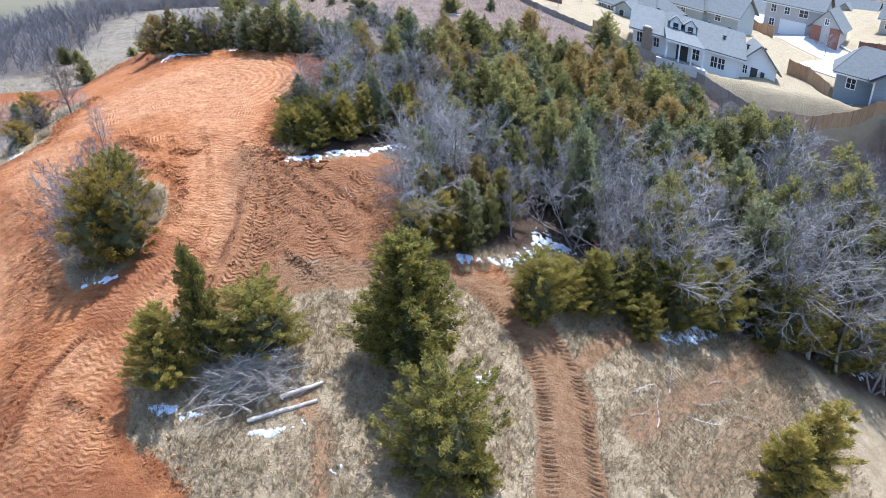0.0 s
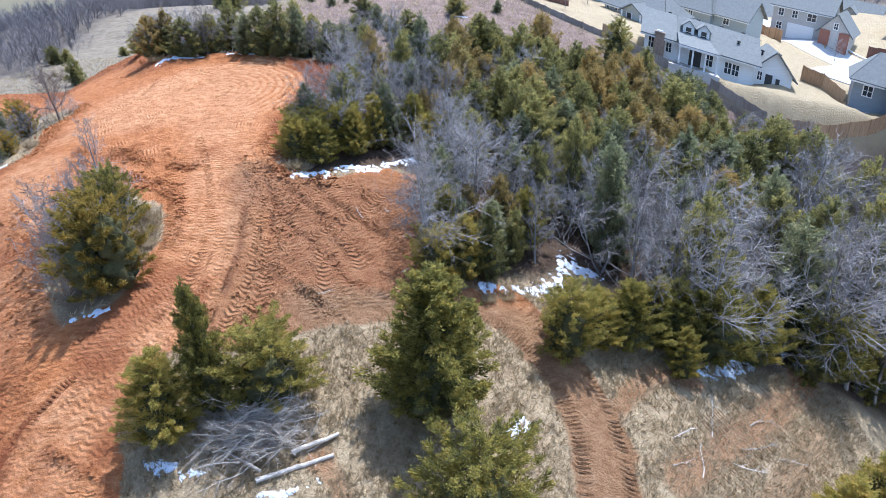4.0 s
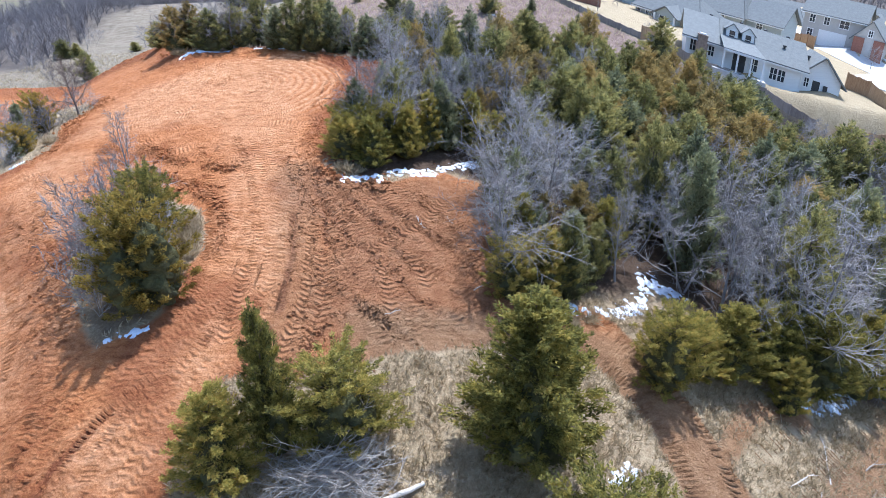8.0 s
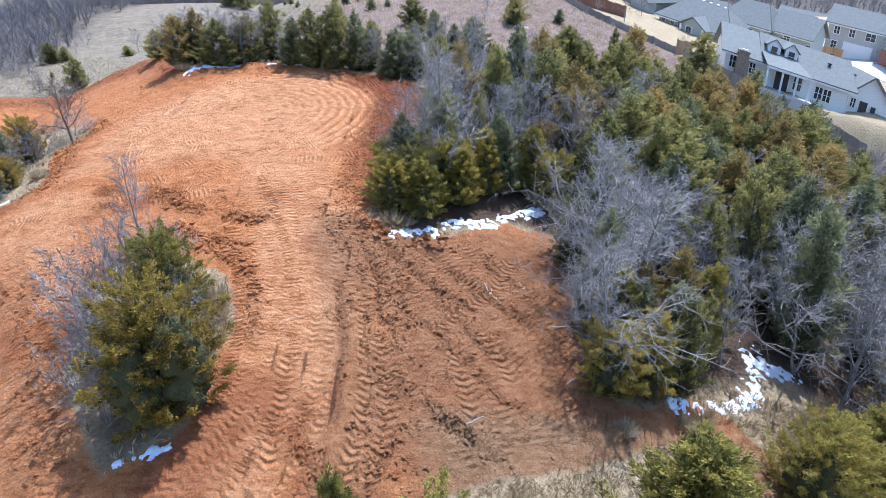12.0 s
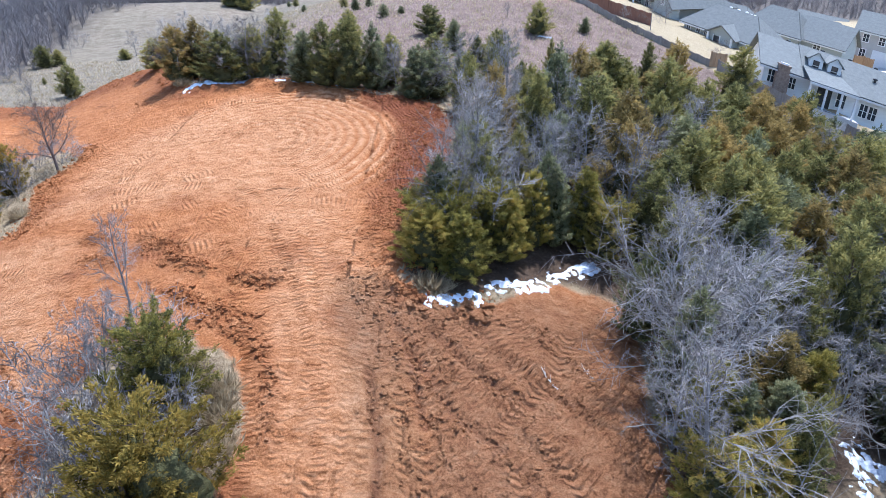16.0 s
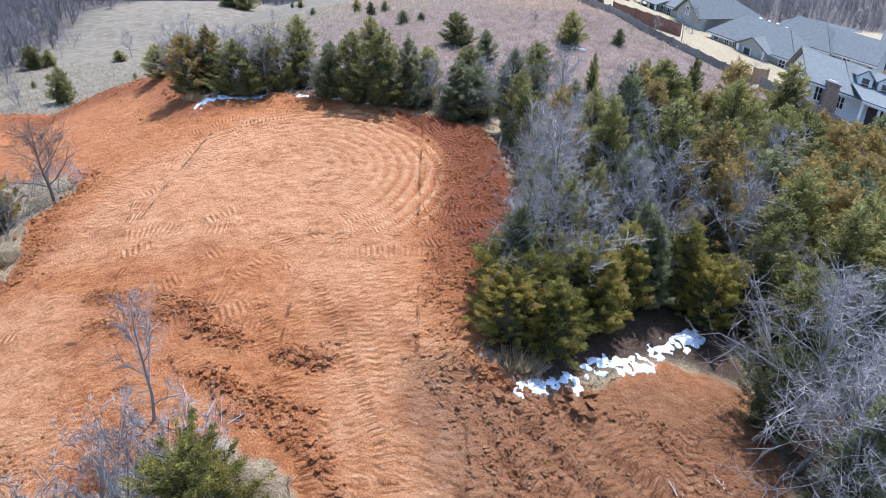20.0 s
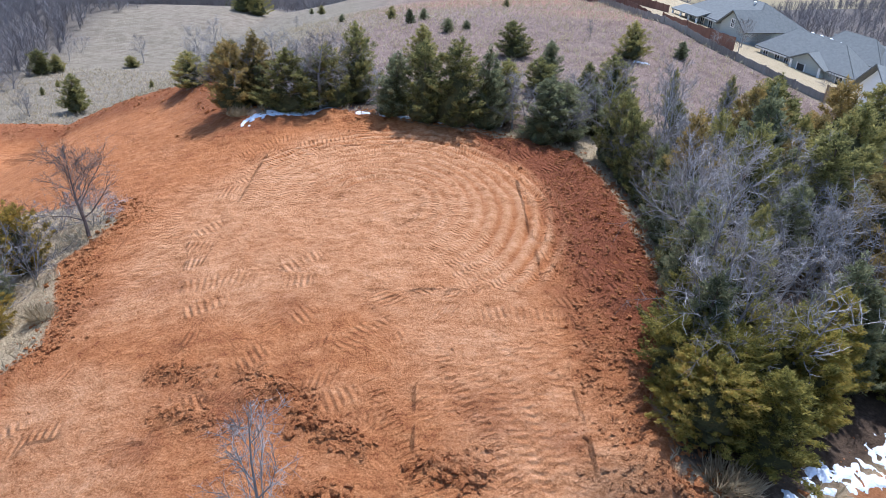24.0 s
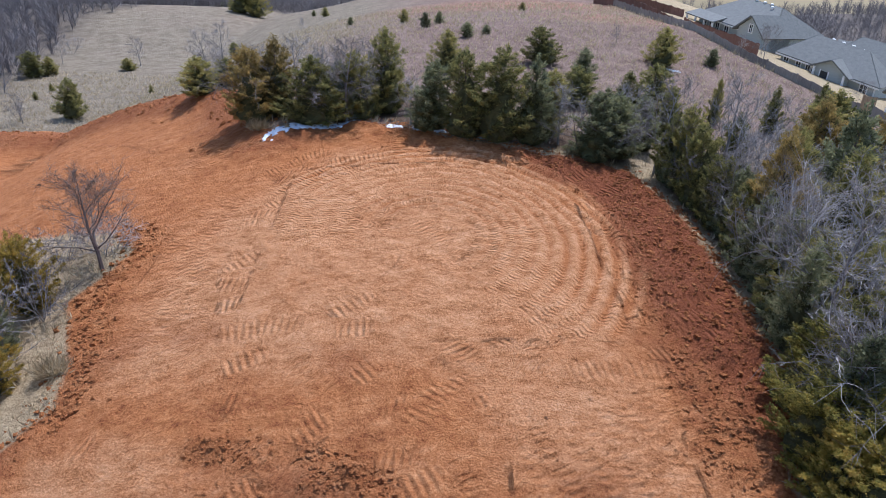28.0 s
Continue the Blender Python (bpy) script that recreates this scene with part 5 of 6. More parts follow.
fence([(16.2, 71.9), (18.4, 69.8), (20.0, 68.4), (24.9, 66.2), (28.4, 63.4), (31.2, 61.8)], 0.9, GREY_WOOD, "weathered board fence behind the white house")
fence([(31.5, 61.7), (36, 62.4), (41, 63.6), (47, 64.0), (56, 63)], 1.5, FENCE_WOOD, "pale cedar board fence around the lawn")
fence([(38.3, 73.0), (39.6, 71.0), (41.6, 69.2), (43.6, 69.6)], 1.6, FENCE_WOOD, "pale cedar gate fence between two houses")
fence([(2.5, 104), (5, 95.5), (7.4, 88.5)], 0.9, BROWN_WOOD, "dark brown stained board fence")
fence([(2.5, 104), (9, 103), (16, 106)], 0.9, BROWN_WOOD, "dark brown stained board fence")
fence([(7.4, 88.5), (11.0, 87.6), (14.6, 86.6)], 1.3, BROWN_WOOD, "dark brown fence between two houses")
fence([(15.6, 72.3), (17.4, 73.4), (18.8, 74.6)], 1.3, FENCE_WOOD, "cedar board fence beside the white house")
fence([(60, 96), (66, 92), (74, 88)], 1.6, BROWN_WOOD, "dark brown fence beyond the street")
fence([(48, 98), (49, 112), (47, 128)], 1.7, FENCE_WOOD, "cedar fence along the estate street")


# ---- trees of the clearing's far side, the islands and the field ----
for k, x, y, h, w in [(1, -26.2, 56.9, 3.4, 2.6), (7, -25.0, 57.6, 3.6, 2.2), (0, -23.3, 56.4, 3.1, 2.7), (4, -22.0, 57.6, 2.8, 2.4), (6, -20.9, 57.4, 3.2, 2.0), (0, -19.7, 58.5, 4.0, 2.3), (2, -17.6, 54.8, 3.0, 2.4), (6, -15.9, 54.0, 3.6, 2.4), (0, -14.5, 53.6, 3.9, 2.6), (5, -13.0, 53.8, 3.7, 2.0), (6, -12.2, 55.2, 3.0, 2.0),
                      (2, -10.4, 52.4, 3.0, 2.4), (4, -9.2, 53.4, 2.8, 2.4), (6, -9.1, 60.9, 2.1, 2.2), (3, -6.2, 61.6, 2.1, 1.5), (0, -4.6, 61.8, 2.7, 2.4), (2, -7.4, 55.0, 2.6, 1.8), (3, -5.4, 57.2, 2.6, 1.5)]:
    plant("cedar_tree", far_cedars[k], ("trunk", "crown", "inner_foliage"), x, y, w * 1.32 / 2.8, h / 4, CEDAR_WORDS[k].replace("in the wood", "behind the graded pad"), "tree", "trees behind the pad", x * 53)
for k, x, y, h in [(1, -26.8, 57.8, 3.6), (4, -25.8, 58.6, 3.8), (3, -22.8, 57.0, 4.0), (0, -21.6, 57.0, 4.3), (2, -21.9, 58.4, 4.1), (5, -20.6, 58.2, 3.6), (1, -24.4, 58.6, 3.8), (2, -10.8, 53.4, 3.2), (4, -9.8, 52.9, 2.8), (5, -8.8, 53.8, 3.2), (0, -11.6, 54.2, 3.0), (3, -18.4, 55.6, 2.4)]:
    plant("bare_tree", bare_trees[k], ("trunk", "twig_crown"), x, y, h / 5 * 1.3, h / 5, "leafless grey tree behind the graded pad", "tree", "trees behind the pad", x * 31)

# lone cedars and bushes of the dry field
for k, x, y, h, w in [(0, -0.1, 72.8, 2.7, 2.9), (6, -9.5, 70.2, 2.4, 3.2), (0, -16.2, 67.4, 2.5, 2.4), (2, -7.8, 65.9, 2.2, 2.3), (0, -47.9, 80.6, 3.3, 3.0), (6, -60.4, 97.5, 2.7, 3.6), (0, -59.2, 98.6, 2.0, 2.2), (6, -49.5, 143.0, 4.6, 6.0), (0, -46.6, 142.0, 4.2, 4.6), (4, -62.0, 176.0, 2.2, 3.0),
                      (6, -36.7, 92.4, 1.3, 1.7), (0, -30.5, 112.8, 1.2, 1.3), (0, -19.6, 87.6, 1.2, 1.2), (2, -17.6, 82.4, 1.2, 1.4), (2, -16.4, 84.0, 1.0, 1.3), (4, -14.3, 77.8, 1.1, 1.5), (2, 4.4, 74.6, 1.3, 1.6), (4, -25.1, 92.6, 0.8, 0.9), (0, -8.0, 91.0, 0.8, 0.9), (4, -33.0, 119.3, 0.8, 0.9), (4, -12.7, 78.6, 0.7, 1.0),
                      (0, -31.8, 66.4, 2.3, 3.2), (6, -30.8, 67.8, 2.0, 2.4), (6, -52.2, 102.4, 1.4, 2.2), (0, 15.6, 66.3, 4.4, 4.2), (0, 1.9, 55.0, 4.5, 4.4), (3, 7.5, 65.0, 3.2, 1.8), (3, -0.7, 62.1, 2.6, 1.2), (3, 3.2, 62.6, 2.8, 1.6), (0, -55.1, 90.8, 0.7, 0.6), (0, -54.6, 87.0, 0.8, 0.6), (6, -85, 172, 1.6, 2.4), (0, -44, 88, 0.9, 0.7)]:
    plant("cedar_tree", far_cedars[k], ("trunk", "crown", "inner_foliage"), x, y, w / 2.8, h / 4, ("lone dark cedar on the dry field" if h > 2 else "small round cedar bush on the dry field"), "tree", "cedars of the field", x * 41)
for k, x, y, h in [(0, -52.0, 105.1, 3.6), (1, -34.4, 76.0, 4.0), (3, -33.6, 77.6, 4.4), (4, -35.0, 78.2, 3.8), (2, -63.5, 112.0, 3.0), (5, -61.8, 106.0, 2.6), (0, -51.0, 78.6, 2.8), (4, -51.8, 79.6, 2.4), (0, -31, 98, 1.6), (3, -34.0, 73.0, 2.8), (5, 13.4, 83.6, 3.4), (5, 17.5, 75.0, 2.2), (3, 9.5, 80.6, 2.2), (0, -2.5, 77, 1.5), (5, 33.5, 61.0, 3.4), (1, 30.5, 59.6, 3.4), (3, 28.2, 60.6, 3.0), (0, 35.5, 59.4, 3.4), (1, 32.0, 60.4, 3.6), (0, 44.0, 62.6, 3.6), (5, 53, 92, 3.0), (3, 18.0, 92.5, 3.0)]:
    plant("bare_tree", bare_trees[k], ("trunk", "twig_crown"), x, y, h / 5, h / 5, "leafless sapling on open dry ground", "tree", "saplings", x * 29)

# the grass island beside the road
for k, x, y, h, s in [(0, -17.9, 25.3, 3.8, 1.2), (1, -16.8, 24.4, 3.0, 1.0), (0, -17.3, 25.8, 3.6, 1.2), (1, -18.6, 28.0, 3.6, 1.3), (0, -17.7, 29.3, 3.2, 1.1), (1, -16.2, 26.4, 3.2, 0.9), (1, -18.4, 27.0, 3.6, 1.1), (0, -17.0, 26.6, 3.8, 1.0), (1, -17.4, 30.2, 2.8, 0.9), (0, -19.0, 29.0, 3.4, 1.1), (1, -15.6, 27.4, 2.4, 0.8), (0, -19.2, 30.6, 3.0, 1.0), (0, -16.0, 28.0, 2.8, 0.7)]:
    plant("shrub", shrubs[k], ("stem",) * (len(shrubs[k]) - 1) + ("twig_crown",), x, y, s, h / 2.6, "leafless grey shrub thicket on the grass island", "shrub", "shrubs of the island", x * 61)
plant("bare_tree", bare_trees[3], ("trunk", "twig_crown"), -18.8, 32.0, 0.7, 0.82, "slender leafless tree on the grass island", "tree", turn=20)
plant("bare_tree", bare_trees[0], ("trunk", "twig_crown"), -17.9, 28.4, 0.5, 0.8, "slender leafless tree on the grass island", "tree", turn=130, lean=4)

# the brushy island
for k, x, y, h, s in [(0, -29.6, 40.4, 2.4, 1.0), (1, -30.6, 42.0, 2.6, 1.1), (0, -29.4, 43.0, 2.2, 0.9), (1, -28.9, 46.2, 1.3, 0.9), (0, -30.4, 46.6, 1.5, 1.0), (1, -32.2, 40.6, 2.6, 1.2), (0, -31.8, 44.4, 2.4, 1.1), (1, -33.6, 42.6, 2.7, 1.2), (0, -29.2, 38.6, 1.7, 0.9), (1, -34.6, 45.4, 2.4, 1.2), (0, -36.0, 42.0, 2.6, 1.2), (1, -37.0, 45.0, 2.4, 1.2), (0, -31.0, 38.4, 2.0, 1.0)]:
    plant("shrub", shrubs[k], ("stem",) * (len(shrubs[k]) - 1) + ("twig_crown",), x, y, s * 1.1, h * 1.25 / 2.6, "leafless grey shrub in the brushy island", "shrub", "shrubs of the brushy island", x * 61)
plant("bare_tree", dark_tree, ("trunk", "twig_crown"), -28.5, 45.3, 0.68, 0.68, "dark leafless tree at the clearing's edge", "tree", turn=75)
for k, x, y, h, w in [("grey", -30.0, 41.6, 2.6, 1.8), ("bronze", -29.2, 40.0, 1.8, 1.6), ("bronze", -30.2, 43.8, 2.5, 1.8), ("grey", -33.0, 40.4, 2.8, 2.2), ("grey", -29.0, 39.2, 1.2, 1.2)]:
    plant("cedar_tree", near_cedars[k], ("trunk", "crown", "inner_foliage"), x, y, w / 2.8, h / 4, "small grey-green cedar in the brushy island", "tree", "cedars of the brushy island", x * 17)

# pale drooping cedar and bent trees at the bay's corner
plant("cedar_tree", cedar_meshes(77, "oval", leaf_material("pale_foliage", [(0.1, (0.10, 0.11, 0.045)), (0.5, (0.22, 0.22, 0.10)), (0.9, (0.36, 0.34, 0.19))]), **LO), ("trunk", "crown", "inner_foliage"), -1.9, 33.0, 0.7, 0.72, "pale yellow-green drooping cedar at the wood's edge", "tree")
for k, x, y, h, lean in [(1, -1.6, 31.8, 5.0, -14), (5, -1.2, 30.2, 4.6, 10), (2, -2.0, 28.6, 3.6, -8), (1, -0.6, 33.6, 5.2, 8), (3, -1.9, 27.2, 3.4, 0)]:
    plant("bare_tree", bare_trees[k], ("trunk", "twig_crown"), x, y, h / 5, h / 5, "leaning leafless tree at the wood's edge", "tree", "trees of the wood", x * 97, lean)

# the far woods: leafless crowns of fine twigs, stem by stem
def far_trees(r, xy, h0, h1):
    n = len(xy)
    h = r.uniform(h0, h1, n)
    foot = np.concatenate([xy, ground_z(xy[:, 0], xy[:, 1])[:, None] - 0.4], 1)
    lean = unit(np.stack([r.normal(0, 0.08, n), r.normal(0, 0.08, n), np.ones(n)], 1))
    side = unit(np.cross(lean, unit(r.normal(0, 1, (n, 3)))))
    top = foot + lean * h[:, None]
    stems = np.stack([foot - side * 0.07, foot + side * 0.07, top + side * 0.03, top - side * 0.03], 1).reshape(-1, 3)
    out = [(stems, np.arange(n * 4).reshape(-1, 4))]
    m = 70
    a, s = r.uniform(0, 6.28, (n, m)), r.uniform(0.12, 0.98, (n, m))
    pos = (foot[:, None] + lean[:, None] * (h[:, None] * s)[..., None]).reshape(-1, 3)
    ln = (h[:, None] * 0.42 * (1.15 - 0.75 * s) * r.uniform(0.6, 1.2, (n, m))).reshape(-1, 1)
    way = unit(np.stack([np.cos(a), np.sin(a), r.uniform(0.5, 1.5, (n, m))], -1).reshape(-1, 3))
    cross = unit(np.cross(way, unit(r.normal(0, 1, way.shape))))
    wide = r.uniform(0.014, 0.034, ln.shape)
    tip = pos + way * ln + np.array([0, 0, 0.12]) * ln
    v = np.stack([pos - cross * wide, pos + cross * wide, tip + cross * wide * 0.3, tip - cross * wide * 0.3], 1).reshape(-1, 3)
    out.append((v, np.arange(len(v)).reshape(-1, 4)))
    return out


rng = np.random.default_rng(99)
pieces = []
for poly, n in ((LEFT_WOOD, 3600), (RIGHT_WOOD, 2600)):
    p = np.array(poly, float)
    xy = np.stack([rng.uniform(p[:, 0].min(), p[:, 0].max(), n), rng.uniform(p[:, 1].min(), p[:, 1].max(), n)], 1)
    xy = xy[inside(poly, xy[:, 0], xy[:, 1]) + 3 * fbm(xy[:, 0], xy[:, 1], 0.08, 2, 31) > 0]
    pieces += far_trees(rng, xy, 3.0, 5.4)
tagged(new("far_woods", mesh_from("far_woods", *gather(pieces), HAZED_TWIG)), "leafless grey-brown woods on the skyline", "woods", kind="stuff")


# ---- snow, clods, tread marks, grass and brush ----
def snow_patch(line, width, seed, label, cover=0.0):
    """A ragged sheet of old snow along a line."""
    pts = np.array(line, float)
    x0, y0 = pts.min(0) - width - 0.3
    x1, y1 = pts.max(0) + width + 0.3
    st = 0.065
    X, Y = np.meshgrid(np.arange(x0, x1, st), np.arange(y0, y1, st))
    core = smooth(width, 0.0, near(line, X, Y))
    m = core - 0.66 + cover + (0.7 * fbm(X, Y, 1.4, 3, seed) + 1.3 * fbm(X, Y, 5.5, 3, seed + 9)) * np.sqrt(core)
    Z = ground_z(X, Y) + 0.01 + 0.045 * np.clip(m * 3, 0, 1)
    cx, cy = X + 0.03 * value_noise(X * 9, Y * 9, 5), Y + 0.03 * value_noise(X * 9, Y * 9, 6)
    ok = (m > 0)
    Z = np.where(ok, Z, Z - 0.06)
    keep = ok[:-1, :-1].astype(int) + ok[1:, :-1] + ok[:-1, 1:] + ok[1:, 1:] >= 2
    k = np.arange(X.size).reshape(X.shape)
    q = np.stack([k[:-1, :-1], k[:-1, 1:], k[1:, 1:], k[1:, :-1]], -1)[keep]
    used, inv = np.unique(q, return_inverse=True)
    v = np.stack([cx, cy, Z], -1).reshape(-1, 3)[used]
    return tagged(new("snow_patch", mesh_from("snow_patch", v, inv.reshape(-1, 4), SNOW, None, True)), label, "snow", "patches of old snow", "stuff")


SHADE = "melting snow patch in the shade of cedars"
snow_patch([(-25.0, 54.6), (-23.2, 55.7), (-21.2, 57.0)], 0.75, 11, "long bright snow bank behind the graded pad", 0.05)
snow_patch([(-19.4, 55.6), (-17.6, 54.9), (-15.2, 53.8)], 0.45, 12, "thin snow streak at the pad's edge")
snow_patch([(-9.0, 33.1), (-7.8, 33.4), (-7.0, 34.2), (-5.4, 34.6), (-4.1, 35.5), (-2.6, 36.5)], 0.8, 13, SHADE, -0.12)
snow_patch([(0.4, 26.7), (1.8, 26.9), (2.8, 27.2)], 0.5, 14, SHADE, -0.02)
snow_patch([(2.9, 27.3), (3.6, 27.9), (4.4, 29.2), (4.8, 30.6), (5.2, 29.6), (6.2, 29.7)], 0.85, 15, SHADE, -0.09)
snow_patch([(10.3, 25.3), (11.6, 26.1), (13.1, 27.5), (15.1, 29.4), (16.8, 30.1)], 0.95, 16, SHADE, 0.08)
snow_patch([(23.6, 30.8), (26, 32.6)], 1.3, 30, SHADE, 0.12)
snow_patch([(25.5, 33.2), (28.5, 34.5)], 1.6, 17, SHADE, 0.1)
snow_patch([(-10.9, 17.5), (-9.7, 17.2), (-9.2, 17.2)], 0.5, 18, "scattered snow crumbs beside the brush pile", -0.2)
snow_patch([(-7.0, 16.6), (-6.2, 16.8), (-5.4, 17.1)], 0.34, 19, "bluish snow under the fallen log", -0.2)
snow_patch([(-4.2, 15.5), (-3.9, 15.7)], 0.3, 20, "small snow scrap on dry grass")
snow_patch([(-0.2, 14.8), (0.5, 15.0)], 0.5, 21, "snow scrap under a round cedar")
snow_patch([(-15.9, 23.3), (-14.9, 23.7)], 0.5, 22, "snow crumbs under the golden cedar")
snow_patch([(1.0, 19.6), (1.6, 20.2)], 0.6, 23, "snow crumbs behind a broad cedar", -0.05)
snow_patch([(-0.4, 72.2), (0.9, 72.3)], 0.5, 24, "snow scrap beside a lone cedar")
snow_patch([(0.2, 52.4), (1.6, 53.6)], 1.2, 25, "snow patch in a gap of the wood")
snow_patch([(4.6, 43.5), (5.6, 45)], 1.0, 26, "snow patch in a gap of the wood")
snow_patch([(40.0, 68.8), (42.4, 67.4)], 0.9, 27, "snow strip along the lawn fence", 0.1)
snow_patch([(-28.6, 37.9), (-28.0, 38.2)], 0.3, 28, "snow crumbs below the brushy island")


def soil_attrs(v):
    m = ground_masks(v[:, 0], v[:, 1])
    return dict(pale=m["pale"], damp=m["damp"], tan=m["tan"])


# clods: lumps of clay along margins, berms and windrows
rng = np.random.default_rng(5)
ico = np.array([(0, 0, 1), (0.894, 0, 0.447), (0.276, 0.851, 0.447), (-0.724, 0.526, 0.447), (-0.724, -0.526, 0.447), (0.276, -0.851, 0.447), (0.724, 0.526, -0.447), (-0.276, 0.851, -0.447), (-0.894, 0, -0.447), (-0.276, -0.851, -0.447), (0.724, -0.526, -0.447), (0, 0, -1)])
ico_faces = np.array([(0, 1, 2), (0, 2, 3), (0, 3, 4), (0, 4, 5), (0, 5, 1), (1, 6, 2), (2, 7, 3), (3, 8, 4), (4, 9, 5), (5, 10, 1), (2, 6, 7), (3, 7, 8), (4, 8, 9), (5, 9, 10), (1, 10, 6), (11, 7, 6), (11, 8, 7), (11, 9, 8), (11, 10, 9), (11, 6, 10)])


def lumps(xy, size):
    n = len(xy)
    v = ico[None] * (1 + rng.normal(0, 0.32, (n, 12, 1))) * size[:, None, None] * rng.uniform(0.6, 1.35, (n, 1, 3)) * np.array([1, 1, 0.75])
    a = rng.uniform(0, 6.28, n)
    c, s = np.cos(a)[:, None], np.sin(a)[:, None]
    v = np.stack([v[..., 0] * c - v[..., 1] * s, v[..., 0] * s + v[..., 1] * c, v[..., 2]], -1)
    v[..., 0] += xy[:, 0:1]
    v[..., 1] += xy[:, 1:2]
    v[..., 2] += (ground_z(xy[:, 0], xy[:, 1]) + size * 0.25)[:, None]
    f = ico_faces[None] + (np.arange(n) * 12)[:, None, None]
    return v.reshape(-1, 3), f.reshape(-1, 3)


def strew(line, count, spread, small, big):
    p = spline(line, 0.05)
    k = rng.integers(0, len(p), count)
    return p[k] + rng.normal(0, 1, (count, 2)) * spread, small + (big - small) * rng.random(count) ** 3.4


beds = [strew(w, 420 if k < 4 else 260, 0.20, 0.014, 0.11 if k < 4 else 0.075) for k, w in enumerate(WINDROWS)]
beds += [strew(w, 90, 0.16, 0.015, 0.09) for w in FURROWS]
beds += [strew(MARGIN, 5600, 0.75, 0.012, 0.075), strew([(-11.2, 36), (-11.2, 40), (-10.7, 45), (-10.6, 49)], 1500, 0.4, 0.012, 0.07), strew([(-9.7, 34.6), (-9.3, 37.6), (-8.5, 40), (-8.1, 44), (-8.2, 49), (-9.2, 51.4)], 1100, 0.25, 0.014, 0.09)]
beds += [strew([(-17.6, 22.9), (-19.3, 26.0), (-20.9, 28.6), (-23, 31.0)], 1300, 0.55, 0.015, 0.09), strew([(-27.2, 38.2), (-26.6, 39.4), (-27.3, 41.7), (-28.0, 44), (-27.4, 46.5), (-29, 48.2)], 1500, 0.40, 0.012, 0.085)]
beds += [strew(BACK_BERM, 1000, 1.3, 0.03, 0.13), strew([(-10.4, 34.0), (-8.6, 32.6), (-7, 33.2)], 260, 0.35, 0.03, 0.16), strew([(-9, 25), (-6, 28), (-4, 32)], 2400, 1.8, 0.012, 0.052), strew([(-14, 16), (-13, 24), (-12, 32), (-15, 40)], 1500, 2.2, 0.01, 0.05), strew([(-11.6, 34.5), (-9.8, 30), (-9.0, 26), (-9.0, 22.5)], 1300, 0.6, 0.012, 0.09),
         strew([(-24, 42), (-16, 46), (-20, 50)], 900, 3.5, 0.01, 0.035), strew([(-28, 25), (-24, 35)], 500, 2.5, 0.012, 0.05), strew([(4.3, 14), (4.3, 20), (2, 25)], 260, 0.8, 0.012, 0.045)]
xy, size = np.concatenate([b[0] for b in beds]), np.concatenate([b[1] for b in beds])
v, f = lumps(xy, size)
clod_attrs = soil_attrs(v)
clod_attrs["damp"] = clod_attrs["damp"] * 0.3
tagged(new("clay_clods", mesh_from("clay_clods", v, f, CLAY, clod_attrs)), "loose clods of dark red clay", "clods", kind="stuff")


# crumbs: small bits of clay strewn over the graded pad and the road
r = np.random.default_rng(44)
n = 34000
xy = np.stack([r.uniform(-30, -1, n), r.uniform(13, 58, n)], 1)
dirt = np.minimum(np.minimum(inside(CLEARED, xy[:, 0], xy[:, 1]), -inside(ISLE, xy[:, 0], xy[:, 1])), -inside(BRUSH_ISLE, xy[:, 0], xy[:, 1]))
xy = xy[(dirt > 0.1) & (fbm(xy[:, 0], xy[:, 1], 0.45, 3, 71) > -0.25 + 0.6 * (r.random(n) - 0.5))]
n = len(xy)
size = 0.009 + 0.024 * r.random(n) ** 3
octa = np.array([(1, 0, 0), (0, 1, 0), (-1, 0, 0), (0, -1, 0), (0, 0, 1)], float)
v = octa[None] * (1 + r.normal(0, 0.3, (n, 5, 1))) * size[:, None, None]
turn = r.uniform(0, 6.28, n)
c, w = np.cos(turn)[:, None], np.sin(turn)[:, None]
v = np.stack([v[..., 0] * c - v[..., 1] * w + xy[:, 0:1], v[..., 0] * w + v[..., 1] * c + xy[:, 1:2], v[..., 2] * 1.1 + ground_z(xy[:, 0], xy[:, 1])[:, None]], -1).reshape(-1, 3)
f = (np.array([(0, 1, 4), (1, 2, 4), (2, 3, 4), (3, 0, 4)])[None] + (np.arange(n) * 5)[:, None, None]).reshape(-1, 3)
tagged(new("clay_crumbs", mesh_from("clay_crumbs", v, f, CLAY, soil_attrs(v))), "small crumbs of clay strewn over the graded ground", "clods", kind="stuff")


